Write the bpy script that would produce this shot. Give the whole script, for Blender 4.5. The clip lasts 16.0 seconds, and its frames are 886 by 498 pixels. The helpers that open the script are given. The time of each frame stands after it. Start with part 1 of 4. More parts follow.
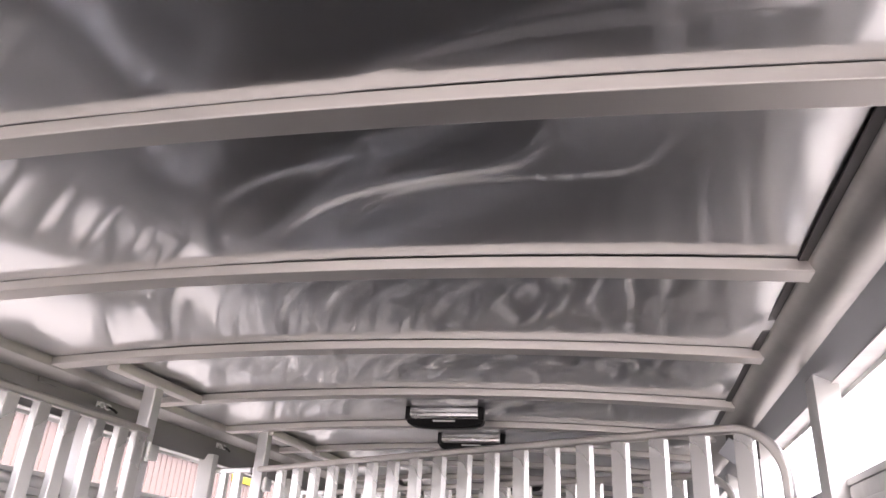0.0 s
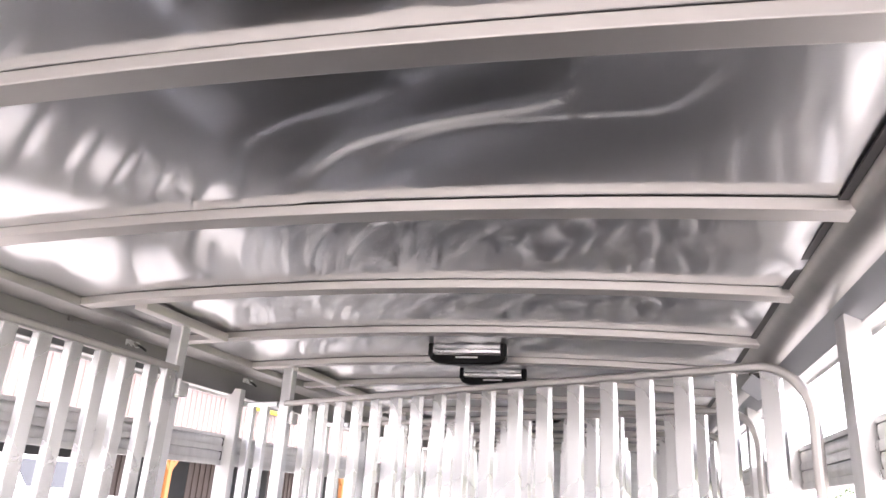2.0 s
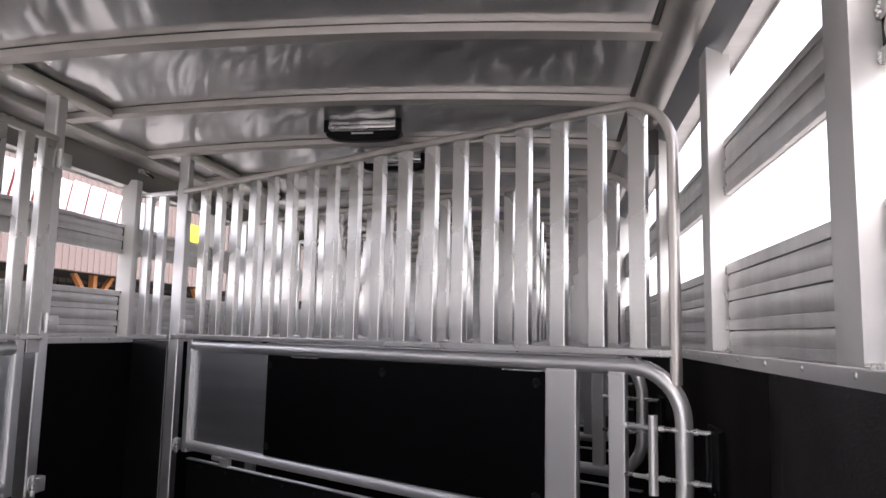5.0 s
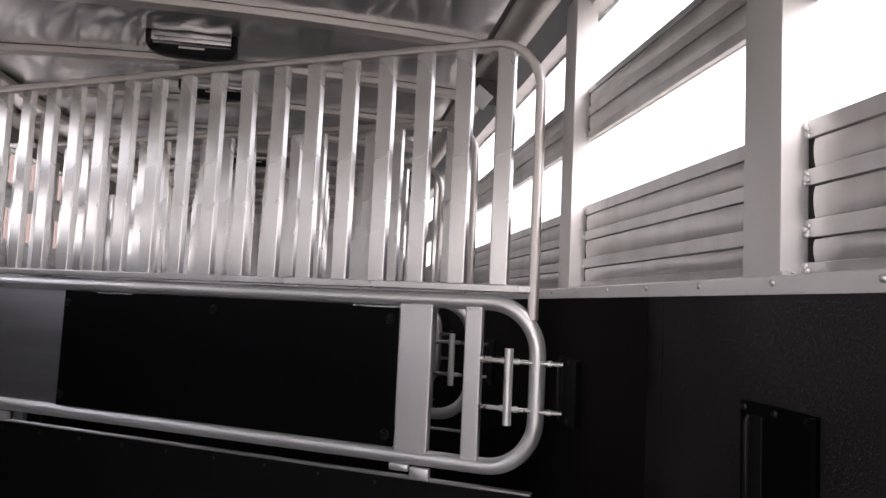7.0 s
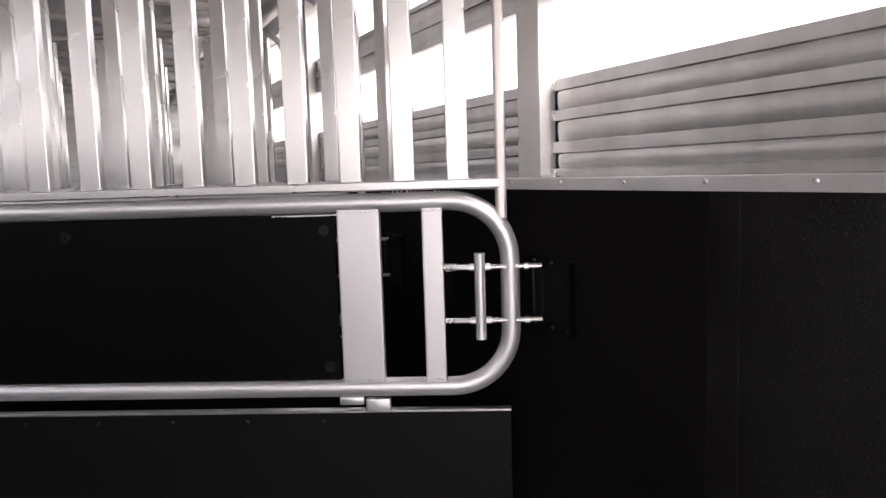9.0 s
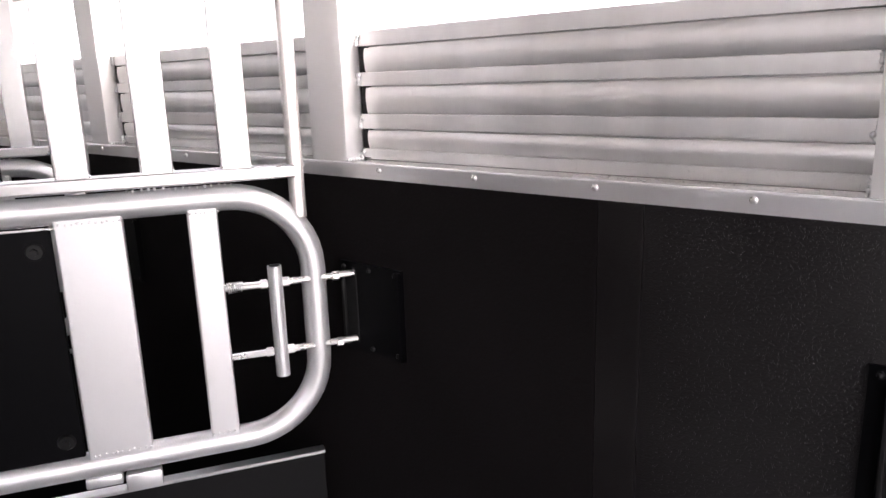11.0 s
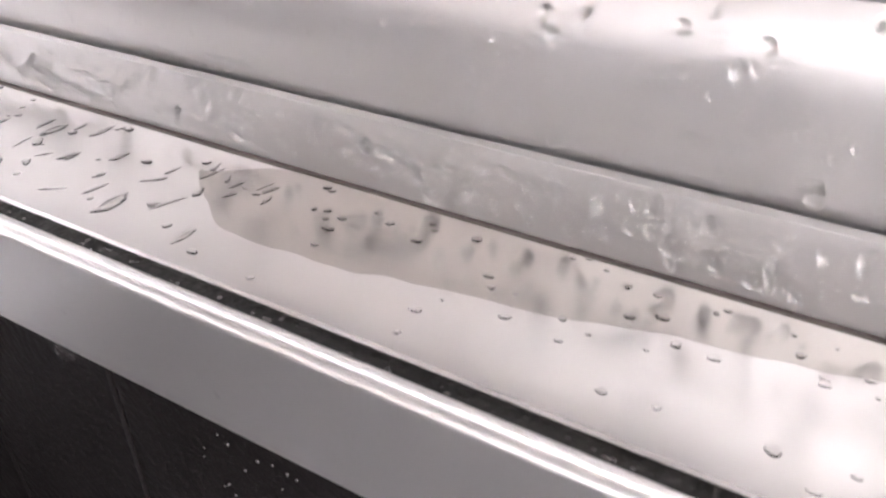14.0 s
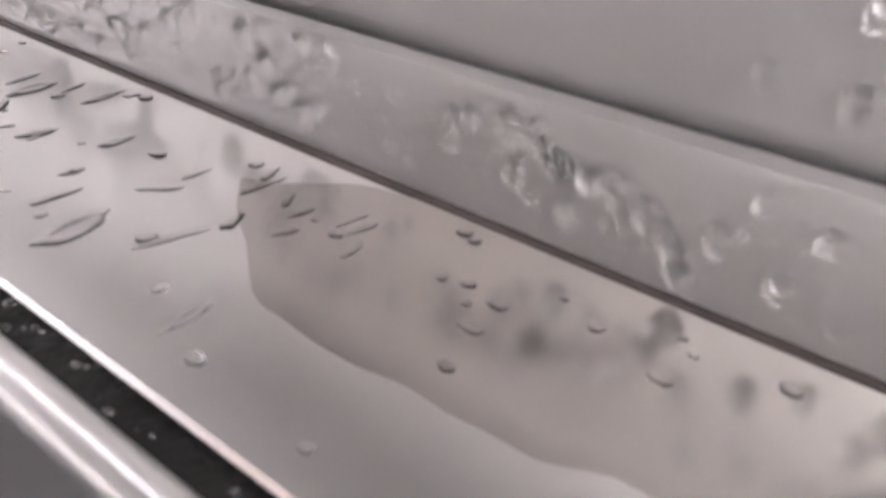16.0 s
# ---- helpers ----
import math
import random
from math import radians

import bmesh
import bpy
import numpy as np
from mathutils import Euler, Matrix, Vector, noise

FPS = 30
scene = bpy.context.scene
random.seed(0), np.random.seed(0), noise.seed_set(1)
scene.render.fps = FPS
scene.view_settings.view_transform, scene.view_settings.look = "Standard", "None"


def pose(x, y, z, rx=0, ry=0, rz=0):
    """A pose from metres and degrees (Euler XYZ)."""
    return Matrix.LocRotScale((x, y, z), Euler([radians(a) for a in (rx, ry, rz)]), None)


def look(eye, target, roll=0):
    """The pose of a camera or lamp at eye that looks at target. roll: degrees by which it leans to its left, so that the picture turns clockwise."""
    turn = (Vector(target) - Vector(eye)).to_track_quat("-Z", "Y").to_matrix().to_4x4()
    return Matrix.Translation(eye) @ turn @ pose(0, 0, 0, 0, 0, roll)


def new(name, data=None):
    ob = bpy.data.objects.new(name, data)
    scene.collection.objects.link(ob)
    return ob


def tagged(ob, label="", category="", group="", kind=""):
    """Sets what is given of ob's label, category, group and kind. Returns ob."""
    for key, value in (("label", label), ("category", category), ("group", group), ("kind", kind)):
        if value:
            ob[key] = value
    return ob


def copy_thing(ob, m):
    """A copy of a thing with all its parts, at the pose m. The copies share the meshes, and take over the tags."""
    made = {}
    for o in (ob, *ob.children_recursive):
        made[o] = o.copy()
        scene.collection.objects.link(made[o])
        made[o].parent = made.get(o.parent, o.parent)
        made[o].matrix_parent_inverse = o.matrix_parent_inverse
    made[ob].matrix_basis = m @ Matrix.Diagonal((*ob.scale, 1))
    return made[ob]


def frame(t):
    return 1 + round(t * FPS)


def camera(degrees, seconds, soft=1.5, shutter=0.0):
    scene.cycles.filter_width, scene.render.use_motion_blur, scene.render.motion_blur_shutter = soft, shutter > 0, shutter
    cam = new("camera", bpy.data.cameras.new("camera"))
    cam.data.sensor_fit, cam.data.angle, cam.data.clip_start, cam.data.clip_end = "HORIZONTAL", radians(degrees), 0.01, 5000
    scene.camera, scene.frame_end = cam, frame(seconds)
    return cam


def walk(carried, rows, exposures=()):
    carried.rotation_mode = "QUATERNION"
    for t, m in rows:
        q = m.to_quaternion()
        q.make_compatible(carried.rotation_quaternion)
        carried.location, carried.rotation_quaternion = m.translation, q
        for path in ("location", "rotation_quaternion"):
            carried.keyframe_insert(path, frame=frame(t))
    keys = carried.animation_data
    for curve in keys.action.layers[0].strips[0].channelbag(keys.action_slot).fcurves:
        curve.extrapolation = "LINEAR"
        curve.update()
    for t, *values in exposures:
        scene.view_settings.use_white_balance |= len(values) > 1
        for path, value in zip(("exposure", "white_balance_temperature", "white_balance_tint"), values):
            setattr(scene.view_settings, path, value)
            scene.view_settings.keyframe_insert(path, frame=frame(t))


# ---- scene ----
cam = camera(63.7, 16.0)
cam.data.dof.use_dof = True              # fixed focus: things closer than a hand's width go soft
cam.data.dof.focus_distance = 1.2
cam.data.dof.aperture_fstop = 50
PATH = [
    (0, pose(0.7210, 0.3800, 1.5330, 114.625, -3.364, 13.336)),
    (0.5, pose(0.6970, 0.3690, 1.5680, 118.203, -2.909, 13.463)),
    (1, pose(0.6970, 0.3420, 1.6170, 119.906, -2.948, 14.369)),
    (1.5, pose(0.6820, 0.3630, 1.5730, 115.657, -3.787, 13.914)),
    (2, pose(0.6920, 0.3880, 1.5550, 109.250, -3.494, 14.672)),
    (2.5, pose(0.6860, 0.4110, 1.5160, 103.981, -3.688, 15.304)),
    (3, pose(0.6670, 0.4140, 1.4910, 104.575, -4.162, 15.145)),
    (3.5, pose(0.6820, 0.4140, 1.4960, 105.001, -2.801, 15.358)),
    (4, pose(0.7160, 0.4330, 1.4280, 101.790, -3.035, 15.441)),
    (4.5, pose(0.7370, 0.4180, 1.3460, 101.308, -2.353, 14.657)),
    (5, pose(0.8150, 0.4460, 1.2850, 96.724, -1.192, 9.018)),
    (5.2, pose(0.8180, 0.4380, 1.2980, 96.288, -1.292, 3.549)),
    (7.3, pose(0.5740, 0.5930, 1.1770, 93.645, -2.794, -8.734)),
    (7.5, pose(0.6320, 0.6410, 1.1980, 89.828, -1.600, -7.060)),
    (8, pose(0.4890, 0.7110, 1.1880, 90.229, -1.700, -13.154)),
    (8.5, pose(0.2810, 0.8370, 1.2780, 87.622, 0.200, -20.756)),
    (9, pose(0.2490, 0.9900, 1.2670, 83.999, 1.790, -26.766)),
    (9.2, pose(0.2850, 1.0490, 1.2980, 82.844, 2.084, -29.953)),
    (11.3, pose(0.3610, 1.4970, 1.3890, 75.876, 0.970, -54.538)),
    (11.5, pose(0.4080, 1.5550, 1.3740, 75.434, 0.484, -58.258)),
    (12, pose(0.5640, 1.6180, 1.3820, 73.800, 0.864, -63.219)),
    (12.5, pose(0.8030, 1.6560, 1.3840, 69.926, 2.348, -60.417)),
    (13, pose(0.9086, 1.7065, 1.4149, 64.316, 2.746, -61.739)),
    (13.5, pose(1.0447, 1.7109, 1.3794, 61.166, 2.526, -59.861)),
    (13.7, pose(1.0937, 1.7083, 1.3622, 59.002, 0.026, -61.851)),
    (14, pose(1.1383, 1.6930, 1.3272, 57.064, -0.919, -60.875)),
    (14.5, pose(1.1536, 1.7012, 1.3151, 55.214, -0.331, -62.143)),
    (15, pose(1.1661, 1.7309, 1.3092, 56.426, 0.244, -59.935)),
    (15.5, pose(1.1812, 1.7399, 1.3022, 57.470, -2.921, -55.315)),
    (16, pose(1.1890, 1.7444, 1.2973, 56.285, -2.683, -53.456)),
]
EXPOSURES = [(0.0, 3.12, 6250, 18), (1.0, 3.45, 6200, 17), (1.5, 3.56, 6150, 17), (2.5, 3.35, 6150, 15), (3.0, 3.05, 6150, 15), (3.5, 2.95, 6150, 15), (4.5, 2.7, 6150, 14),
             (5.0, 2.4, 6150, 14), (7.5, 2.35, 6350, 15), (8.0, 2.6, 6350, 15), (9.2, 2.95, 6350, 15), (11.3, 4.0, 6250, 16), (12.5, 4.85, 6300, 17), (13.5, 4.75, 6250, 16),
             (14.2, 4.18, 6300, 16), (14.6, 3.98, 6300, 16), (16.0, 3.88, 6300, 17)]
walk(cam, PATH, EXPOSURES)

# ---- daylight: bright, thinly clouded sky ----
world = bpy.data.worlds.new("sky")
scene.world = world
world.use_nodes = True
wn = world.node_tree
sky = wn.nodes.new("ShaderNodeTexSky")
sky.sky_type = "NISHITA"
sky.sun_disc = False
sky.sun_elevation = radians(70)
sky.sun_rotation = radians(160)
sky.dust_density = 9.0
sky.ozone_density = 0.4
veil = wn.nodes.new("ShaderNodeMix")           # thin even cloud in front of the blue
veil.data_type = "RGBA"
veil.inputs[0].default_value = 0.5
veil.inputs[7].default_value = (5.7, 5.2, 5.0, 1)
wn.links.new(sky.outputs[0], veil.inputs[6])
wn.links.new(veil.outputs[2], wn.nodes["Background"].inputs[0])
wn.nodes["Background"].inputs[1].default_value = 0.15
sun_data = bpy.data.lights.new("sun", "SUN")
sun_data.energy = 0.9
sun_data.angle = radians(25)
sun_data.color = (1.0, 0.96, 0.9)
sun = new("sun", sun_data)
sun.matrix_world = look((2.2, -3.2, 19), (0, 3, 1))


# ---- materials ----
def mat(name, color, rough=0.5, metal=0.0, var=0.12, scale=6.0, bump=0.0, bscale=80.0, stretch=(1, 1, 1), rvar=0.1,
        stain=0.0, spec=0.5, aniso=0.0):
    """A surface with broad and fine variation of colour and roughness, and a fine relief."""
    m = bpy.data.materials.new(name)
    m.use_nodes = True
    nt = m.node_tree
    b = nt.nodes["Principled BSDF"]
    tc = nt.nodes.new("ShaderNodeTexCoord")
    mp = nt.nodes.new("ShaderNodeMapping")
    mp.inputs["Scale"].default_value = stretch
    nt.links.new(tc.outputs["Object"], mp.inputs["Vector"])
    n1 = nt.nodes.new("ShaderNodeTexNoise")
    n1.inputs["Scale"].default_value = scale
    n1.inputs["Detail"].default_value = 6
    n2 = nt.nodes.new("ShaderNodeTexNoise")
    n2.inputs["Scale"].default_value = bscale
    n2.inputs["Detail"].default_value = 3
    nt.links.new(mp.outputs[0], n1.inputs["Vector"])
    nt.links.new(mp.outputs[0], n2.inputs["Vector"])
    info = nt.nodes.new("ShaderNodeObjectInfo")
    mix = nt.nodes.new("ShaderNodeMix")
    mix.data_type = "RGBA"
    lo = tuple(c * (1 - var) for c in color)
    hi = tuple(min(1, c * (1 + var)) for c in color)
    mix.inputs[6].default_value = (*lo, 1)
    mix.inputs[7].default_value = (*hi, 1)
    add = nt.nodes.new("ShaderNodeMath")
    add.operation = "MULTIPLY_ADD"
    nt.links.new(info.outputs["Random"], add.inputs[0])
    add.inputs[1].default_value = 0.3
    nt.links.new(n1.outputs["Fac"], add.inputs[2])
    sub = nt.nodes.new("ShaderNodeMath")
    sub.operation = "SUBTRACT"
    nt.links.new(add.outputs[0], sub.inputs[0])
    sub.inputs[1].default_value = 0.15
    nt.links.new(sub.outputs[0], mix.inputs[0])
    nt.links.new(mix.outputs[2], b.inputs["Base Color"])
    mr = nt.nodes.new("ShaderNodeMapRange")
    mr.inputs[3].default_value, mr.inputs[4].default_value = max(0.02, rough - 2 * rvar), min(1, rough + 2 * rvar)
    nt.links.new(n1.outputs["Fac"], mr.inputs[0])
    nt.links.new(mr.outputs[0], b.inputs["Roughness"])
    b.inputs["Metallic"].default_value = metal
    b.inputs["Specular IOR Level"].default_value = spec
    b.inputs["Anisotropic"].default_value = aniso
    if bump:
        bp = nt.nodes.new("ShaderNodeBump")
        bp.inputs["Strength"].default_value = bump
        bp.inputs["Distance"].default_value = 0.002
        nt.links.new(n2.outputs["Fac"], bp.inputs["Height"])
        nt.links.new(bp.outputs[0], b.inputs["Normal"])
    return m


ALU = (0.80, 0.80, 0.81)
M_ALU = mat("brushed aluminium", ALU, 0.36, 1.0, 0.06, 3.0, 0.10, 60, (1, 1, 6), 0.07)
M_BAR = mat("satin aluminium bar", (0.66, 0.655, 0.65), 0.27, 1.0, 0.03, 2.0, 0.0, 40, (1, 1, 1), 0.03)
M_TUBE = mat("aluminium tube", (0.74, 0.74, 0.74), 0.40, 0.75, 0.05, 5.0, 0.10, 90, (1, 1, 1), 0.06)
M_SHEET = mat("mill finish aluminium sheet", (0.78, 0.785, 0.80), 0.42, 0.85, 0.34, 2.0, 0.12, 30, (0.4, 0.4, 9), 0.08)
M_GATE = mat("streaky aluminium gate sheet", (0.62, 0.63, 0.66), 0.37, 0.95, 0.30, 2.0, 0.06, 30, (0.4, 0.4, 8), 0.05)
M_CEIL = mat("polished aluminium roof sheet", (0.61, 0.605, 0.60), 0.40, 1.0, 0.05, 1.6, 0.0, 40, (1, 5, 1), 0.03)
cn = M_CEIL.node_tree.nodes["Principled BSDF"]          # bright-rolled skin over a satin sheet
cn.inputs["Coat Weight"].default_value = 1.0
cn.inputs["Coat Roughness"].default_value = 0.125
cn.inputs["Coat IOR"].default_value = 5.5
M_BEAM = mat("aluminium roof bow", (0.66, 0.63, 0.60), 0.42, 0.8, 0.03, 2.0, 0.0, 60, (0.6, 1, 1), 0.03)
M_SLAT = mat("extruded aluminium slat", (0.77, 0.762, 0.75), 0.42, 0.85, 0.26, 5.0, 0.45, 14, (1, 2.6, 0.9), 0.06)
M_LEDGE = mat("wet aluminium ledge", (0.84, 0.83, 0.82), 0.21, 1.0, 0.06, 9.0, 0.05, 90, (1, 0.5, 1), 0.10)
M_LIP = mat("wet folded aluminium lip", (0.85, 0.845, 0.84), 0.31, 0.86, 0.09, 9.0, 0.0, 120, (1, 1, 0.25), 0.03)
M_POST = mat("mill finish aluminium post", (0.80, 0.79, 0.775), 0.46, 0.6, 0.04, 2.0, 0.03, 60, (1, 1, 1), 0.05)
# head panels: one tone a side, each carrying how light falls there
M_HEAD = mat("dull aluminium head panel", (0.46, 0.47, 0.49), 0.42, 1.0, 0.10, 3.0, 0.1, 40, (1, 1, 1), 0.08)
M_HEADL = mat("head panel toned for left-side light", (0.32, 0.31, 0.295), 0.50, 1.0, 0.10, 3.0, 0.05, 40, (1, 1, 1), 0.06)
# bare aluminium; the dark surroundings it mirrors are put into its colour
M_DULL = mat("bare sheet darkened for its reflection", (0.17, 0.17, 0.18), 0.38, 1.0, 0.15, 3.0, 0.05, 40, (1, 1, 1), 0.05)
M_EDGE = mat("dull dark shade strip and bracket metal", (0.07, 0.066, 0.063), 0.5, 0.6, 0.15, 4.0, 0.05, 60)
M_RAIL = mat("weathered aluminium rail", (0.50, 0.485, 0.465), 0.38, 0.9, 0.34, 8.0, 0.15, 40, (1, 1, 1), 0.10)
M_LINING = mat("black rubber lining", (0.0088, 0.0078, 0.0080), 0.55, 0.0, 0.4, 2.5, 0.35, 170, (1, 1, 1), 0.12, spec=0.02)
M_WETLINING = mat("wet black rubber lining", (0.0098, 0.0088, 0.0090), 0.50, 0.0, 0.4, 2.5, 0.35, 330, (1, 1, 1), 0.08, spec=0.5)
wt = M_WETLINING.node_tree                 # rain-wet towards the open rear, fading unevenly into dry rubber
ws = wt.nodes.new("ShaderNodeSeparateXYZ")
wt.links.new(wt.nodes["Texture Coordinate"].outputs["Object"], ws.inputs[0])
wz = wt.nodes.new("ShaderNodeTexNoise")
wz.inputs["Scale"].default_value = 4.0
wt.links.new(wt.nodes["Texture Coordinate"].outputs["Object"], wz.inputs["Vector"])
wa = wt.nodes.new("ShaderNodeMath")
wa.operation = "MULTIPLY_ADD"
wa.inputs[1].default_value = 0.5
wt.links.new(wz.outputs["Fac"], wa.inputs[0])
wt.links.new(ws.outputs["Y"], wa.inputs[2])
wr = wt.nodes.new("ShaderNodeMapRange")
wr.inputs[1].default_value, wr.inputs[2].default_value = 2.15, 1.70
wr.inputs[3].default_value, wr.inputs[4].default_value = 0.02, 0.42
wt.links.new(wa.outputs[0], wr.inputs[0])
wt.links.new(wr.outputs[0], wt.nodes["Principled BSDF"].inputs["Specular IOR Level"])
M_PLATE = mat("black plastic sheet", (0.0018, 0.0018, 0.0022), 0.42, 0.0, 0.3, 3.0, 0.15, 120, (1, 1, 1), 0.08, spec=0.07)
M_KICK = mat("black rubber facing", (0.0048, 0.0047, 0.0050), 0.50, 0.0, 0.3, 3.0, 0.25, 160, (1, 1, 1), 0.06, spec=0.12)
M_FLOOR = mat("black rubber mat", (0.02, 0.02, 0.02), 0.7, 0.0, 0.4, 2.0, 0.4, 120)
M_BLACK = mat("black plastic housing", (0.004, 0.004, 0.0045), 0.4, 0.0, 0.2, 10, 0.1, 200, spec=0.2)
M_STEEL = mat("zinc plated steel", (0.78, 0.78, 0.77), 0.30, 0.85, 0.1, 30, 0.1, 200)
M_DARKSTEEL = mat("black painted bolt", (0.008, 0.008, 0.008), 0.35, 0.0, 0.2, 30, 0.1, 200, spec=0.2)
M_SEAM = mat("dark brown seam line", (0.10, 0.085, 0.075), 0.6, 0.0, 0.3, 60, 0.2, 300)
M_GASKET = mat("black rubber gasket", (0.006, 0.006, 0.006), 0.5, 0.0, 0.4, 60, 0.5, 400, spec=0.2)
M_LENS = mat("clear lamp cover", (0.85, 0.85, 0.85), 0.25, 0.0, 0.03, 10, 0.0)


# ---- mesh helpers ----
def bm_box(bm, c, s, m=None):
    r = bmesh.ops.create_cube(bm, size=1.0)
    bmesh.ops.scale(bm, vec=s, verts=r["verts"])
    bmesh.ops.translate(bm, vec=c, verts=r["verts"])
    if m is not None:
        bmesh.ops.transform(bm, matrix=m, verts=r["verts"])
    return r["verts"]


def bevel(bm, w, seg=2):
    bmesh.ops.bevel(bm, geom=[e for e in bm.edges], offset=w, segments=seg, affect="EDGES", profile=0.5)


def boxed(c, s, w=0.0, seg=2):
    bm = bmesh.new()
    bm_box(bm, c, s)
    if w:
        bevel(bm, w, seg)
    return bm


def sweep(points, prof, closed_ends=True, up=Vector((0, 0, 1))):
    """A closed profile (list of (a, b)) swept along points; a lies across the path and b along up."""
    bm = bmesh.new()
    pts = [Vector(p) for p in points]
    rings = []
    n0 = None
    for i, p in enumerate(pts):
        d = (pts[min(i + 1, len(pts) - 1)] - pts[max(i - 1, 0)]).normalized()
        if n0 is None:
            n0 = (up - d * up.dot(d)).normalized() if abs(up.dot(d)) < 0.99 else Vector((1, 0, 0))
        else:
            n0 = (n0 - d * n0.dot(d)).normalized()
        s = d.cross(n0)
        rings.append([bm.verts.new(p + s * a + n0 * b) for a, b in prof])
    n = len(prof)
    for r1, r2 in zip(rings, rings[1:]):
        for k in range(n):
            bm.faces.new((r1[k], r1[(k + 1) % n], r2[(k + 1) % n], r2[k]))
    if closed_ends:
        bm.faces.new(rings[0][::-1])
        bm.faces.new(rings[-1])
    bmesh.ops.recalc_face_normals(bm, faces=bm.faces)
    return bm


def circle(r, n=14):
    return [(r * math.cos(2 * math.pi * k / n), r * math.sin(2 * math.pi * k / n)) for k in range(n)]


def rrect(w, h, r, n=3):
    out = []
    for cx, cy, a0 in ((w / 2 - r, h / 2 - r, 0), (-w / 2 + r, h / 2 - r, 90), (-w / 2 + r, -h / 2 + r, 180), (w / 2 - r, -h / 2 + r, 270)):
        flat = min(w, h) / 2 - r
        e = min(0.0012, flat * 0.4)
        if e > 0.0002:
            a = radians(a0)
            out.append((cx + r * math.cos(a) + e * math.sin(a), cy + r * math.sin(a) - e * math.cos(a)))
        for k in range(n + 1):
            a = radians(a0 + 90 * k / n)
            out.append((cx + r * math.cos(a), cy + r * math.sin(a)))
        if e > 0.0002:
            out.append((cx + r * math.cos(a) - e * math.sin(a), cy + r * math.sin(a) + e * math.cos(a)))
    return out


def arc(c, r, a0, a1, n, f):
    return [f(c[0] + r * math.cos(radians(a0 + (a1 - a0) * k / n)), c[1] + r * math.sin(radians(a0 + (a1 - a0) * k / n))) for k in range(n + 1)]


def finish(name, bm, material, parent=None, label="", smooth=True):
    me = bpy.data.meshes.new(name)
    bm.to_mesh(me)
    bm.free()
    me.materials.append(material)
    if smooth:
        me.polygons.foreach_set("use_smooth", [True] * len(me.polygons))
        me.set_sharp_from_angle(angle=radians(35))
    ob = new(name, me)
    if parent is not None:
        ob.parent = parent
    if label:
        tagged(ob, label)
    return ob


part = finish


def shared(name, me, parent, loc):
    ob = new(name, me)
    ob.parent = parent
    ob.location = loc
    return ob


def empty(name, loc=(0, 0, 0), rz=0.0):
    ob = new(name)
    ob.empty_display_size = 0.1
    ob.location = loc
    ob.rotation_euler = (0, 0, radians(rz))
    return ob


# ---- the trailer's plan ----
XR, XL = 1.206, -1.270          # faces of the rubber linings
Y0, Y1 = -0.55, 9.1             # rear doorway and front wall
BOW = 0.598                     # spacing of the roof bows
STALL = 0.937                   # spacing of the stall dividers
POST = 0.925                    # spacing of the wall posts


def roof(x):
    return 2.180 - 0.042 * ((x + 0.03) / 1.13) ** 2


# floor
fl = finish("floor", boxed(((XR + XL) / 2, (Y0 + Y1) / 2, -0.02), (XR - XL + 0.2, Y1 - Y0, 0.04)), M_FLOOR)
tagged(fl, "black rubber matted trailer floor", "floor", kind="structure")

# ceiling: thin roof sheets between the bows, a little buckled
bm = bmesh.new()
bows = [1.208 + BOW * k for k in range(-2, 13)]
edges_y = [Y0] + [b for b in bows if b > Y0 + 0.1] + [Y1]


def crease(x, y):
    """Kinks in two of the roof sheets, that bend away from the bow, run along it and curl back to it."""
    z = 0.0
    kinks = ((1.34, 0.21, -0.086, 0.15, 0.0016, 0.015, 0.346), (1.40, 0.285, 0.0, 0.21, 0.0026, 0.021, 0.623), (1.455, 0.226, 0.146, 0.11, 0.0012, 0.014, 0.80))
    if y < 1.208:
        kinks = ((1.065, 0.072, 0.414, 0.15, 0.0020, 0.016, 1.0),)
    for y0, drop, x0, run, amp, wid, xc in kinks:
        e = drop * math.exp(min(3.0, -(x - x0) / run))
        c = 0.075 * math.exp(min(2.2, (x - xc) / 0.034))
        d = (y - y0 - e + c) / math.hypot(1.0, e / run + c / 0.034)
        z += 2.0 * amp * math.tanh(d / (0.85 * wid))
    return z


def ripple(x, y):
    """Rolling ripples that cross the sheets slantwise and die out towards the wider side."""
    n1 = noise.noise(Vector((x * 2.6, y * 2.6, 7.7)))
    fade = 1 / (1 + math.exp((x - 0.10 - 0.12 * n1) / 0.09))
    v = (y - 1.208) / 0.598 % 1.0                 # S-bent folds that lean over towards the nearer bow
    if y < 1.79:
        return fade * 0.0004 * math.sin((0.58 * x + 0.81 * y) * 2 * math.pi / 0.088 + 0.5 * n1)
    u = x + 0.20 * v - 0.26 * math.exp(-v / 0.26) + 0.012 * n1
    fade = 1 / (1 + math.exp((x - 0.80 - 0.2 * n1) / 0.15))
    s = 0.55 + 0.45 * math.sin(u * 3.1 + 0.7 * math.floor(y / 0.598))
    return fade * (0.0017 * math.sin(u * 2 * math.pi / 0.17 + 1.2 * math.sin(4.3 * u)) + 0.0006 * s * math.sin(u * 2 * math.pi / 0.066 + 1.6 * math.sin(7.1 * u)))


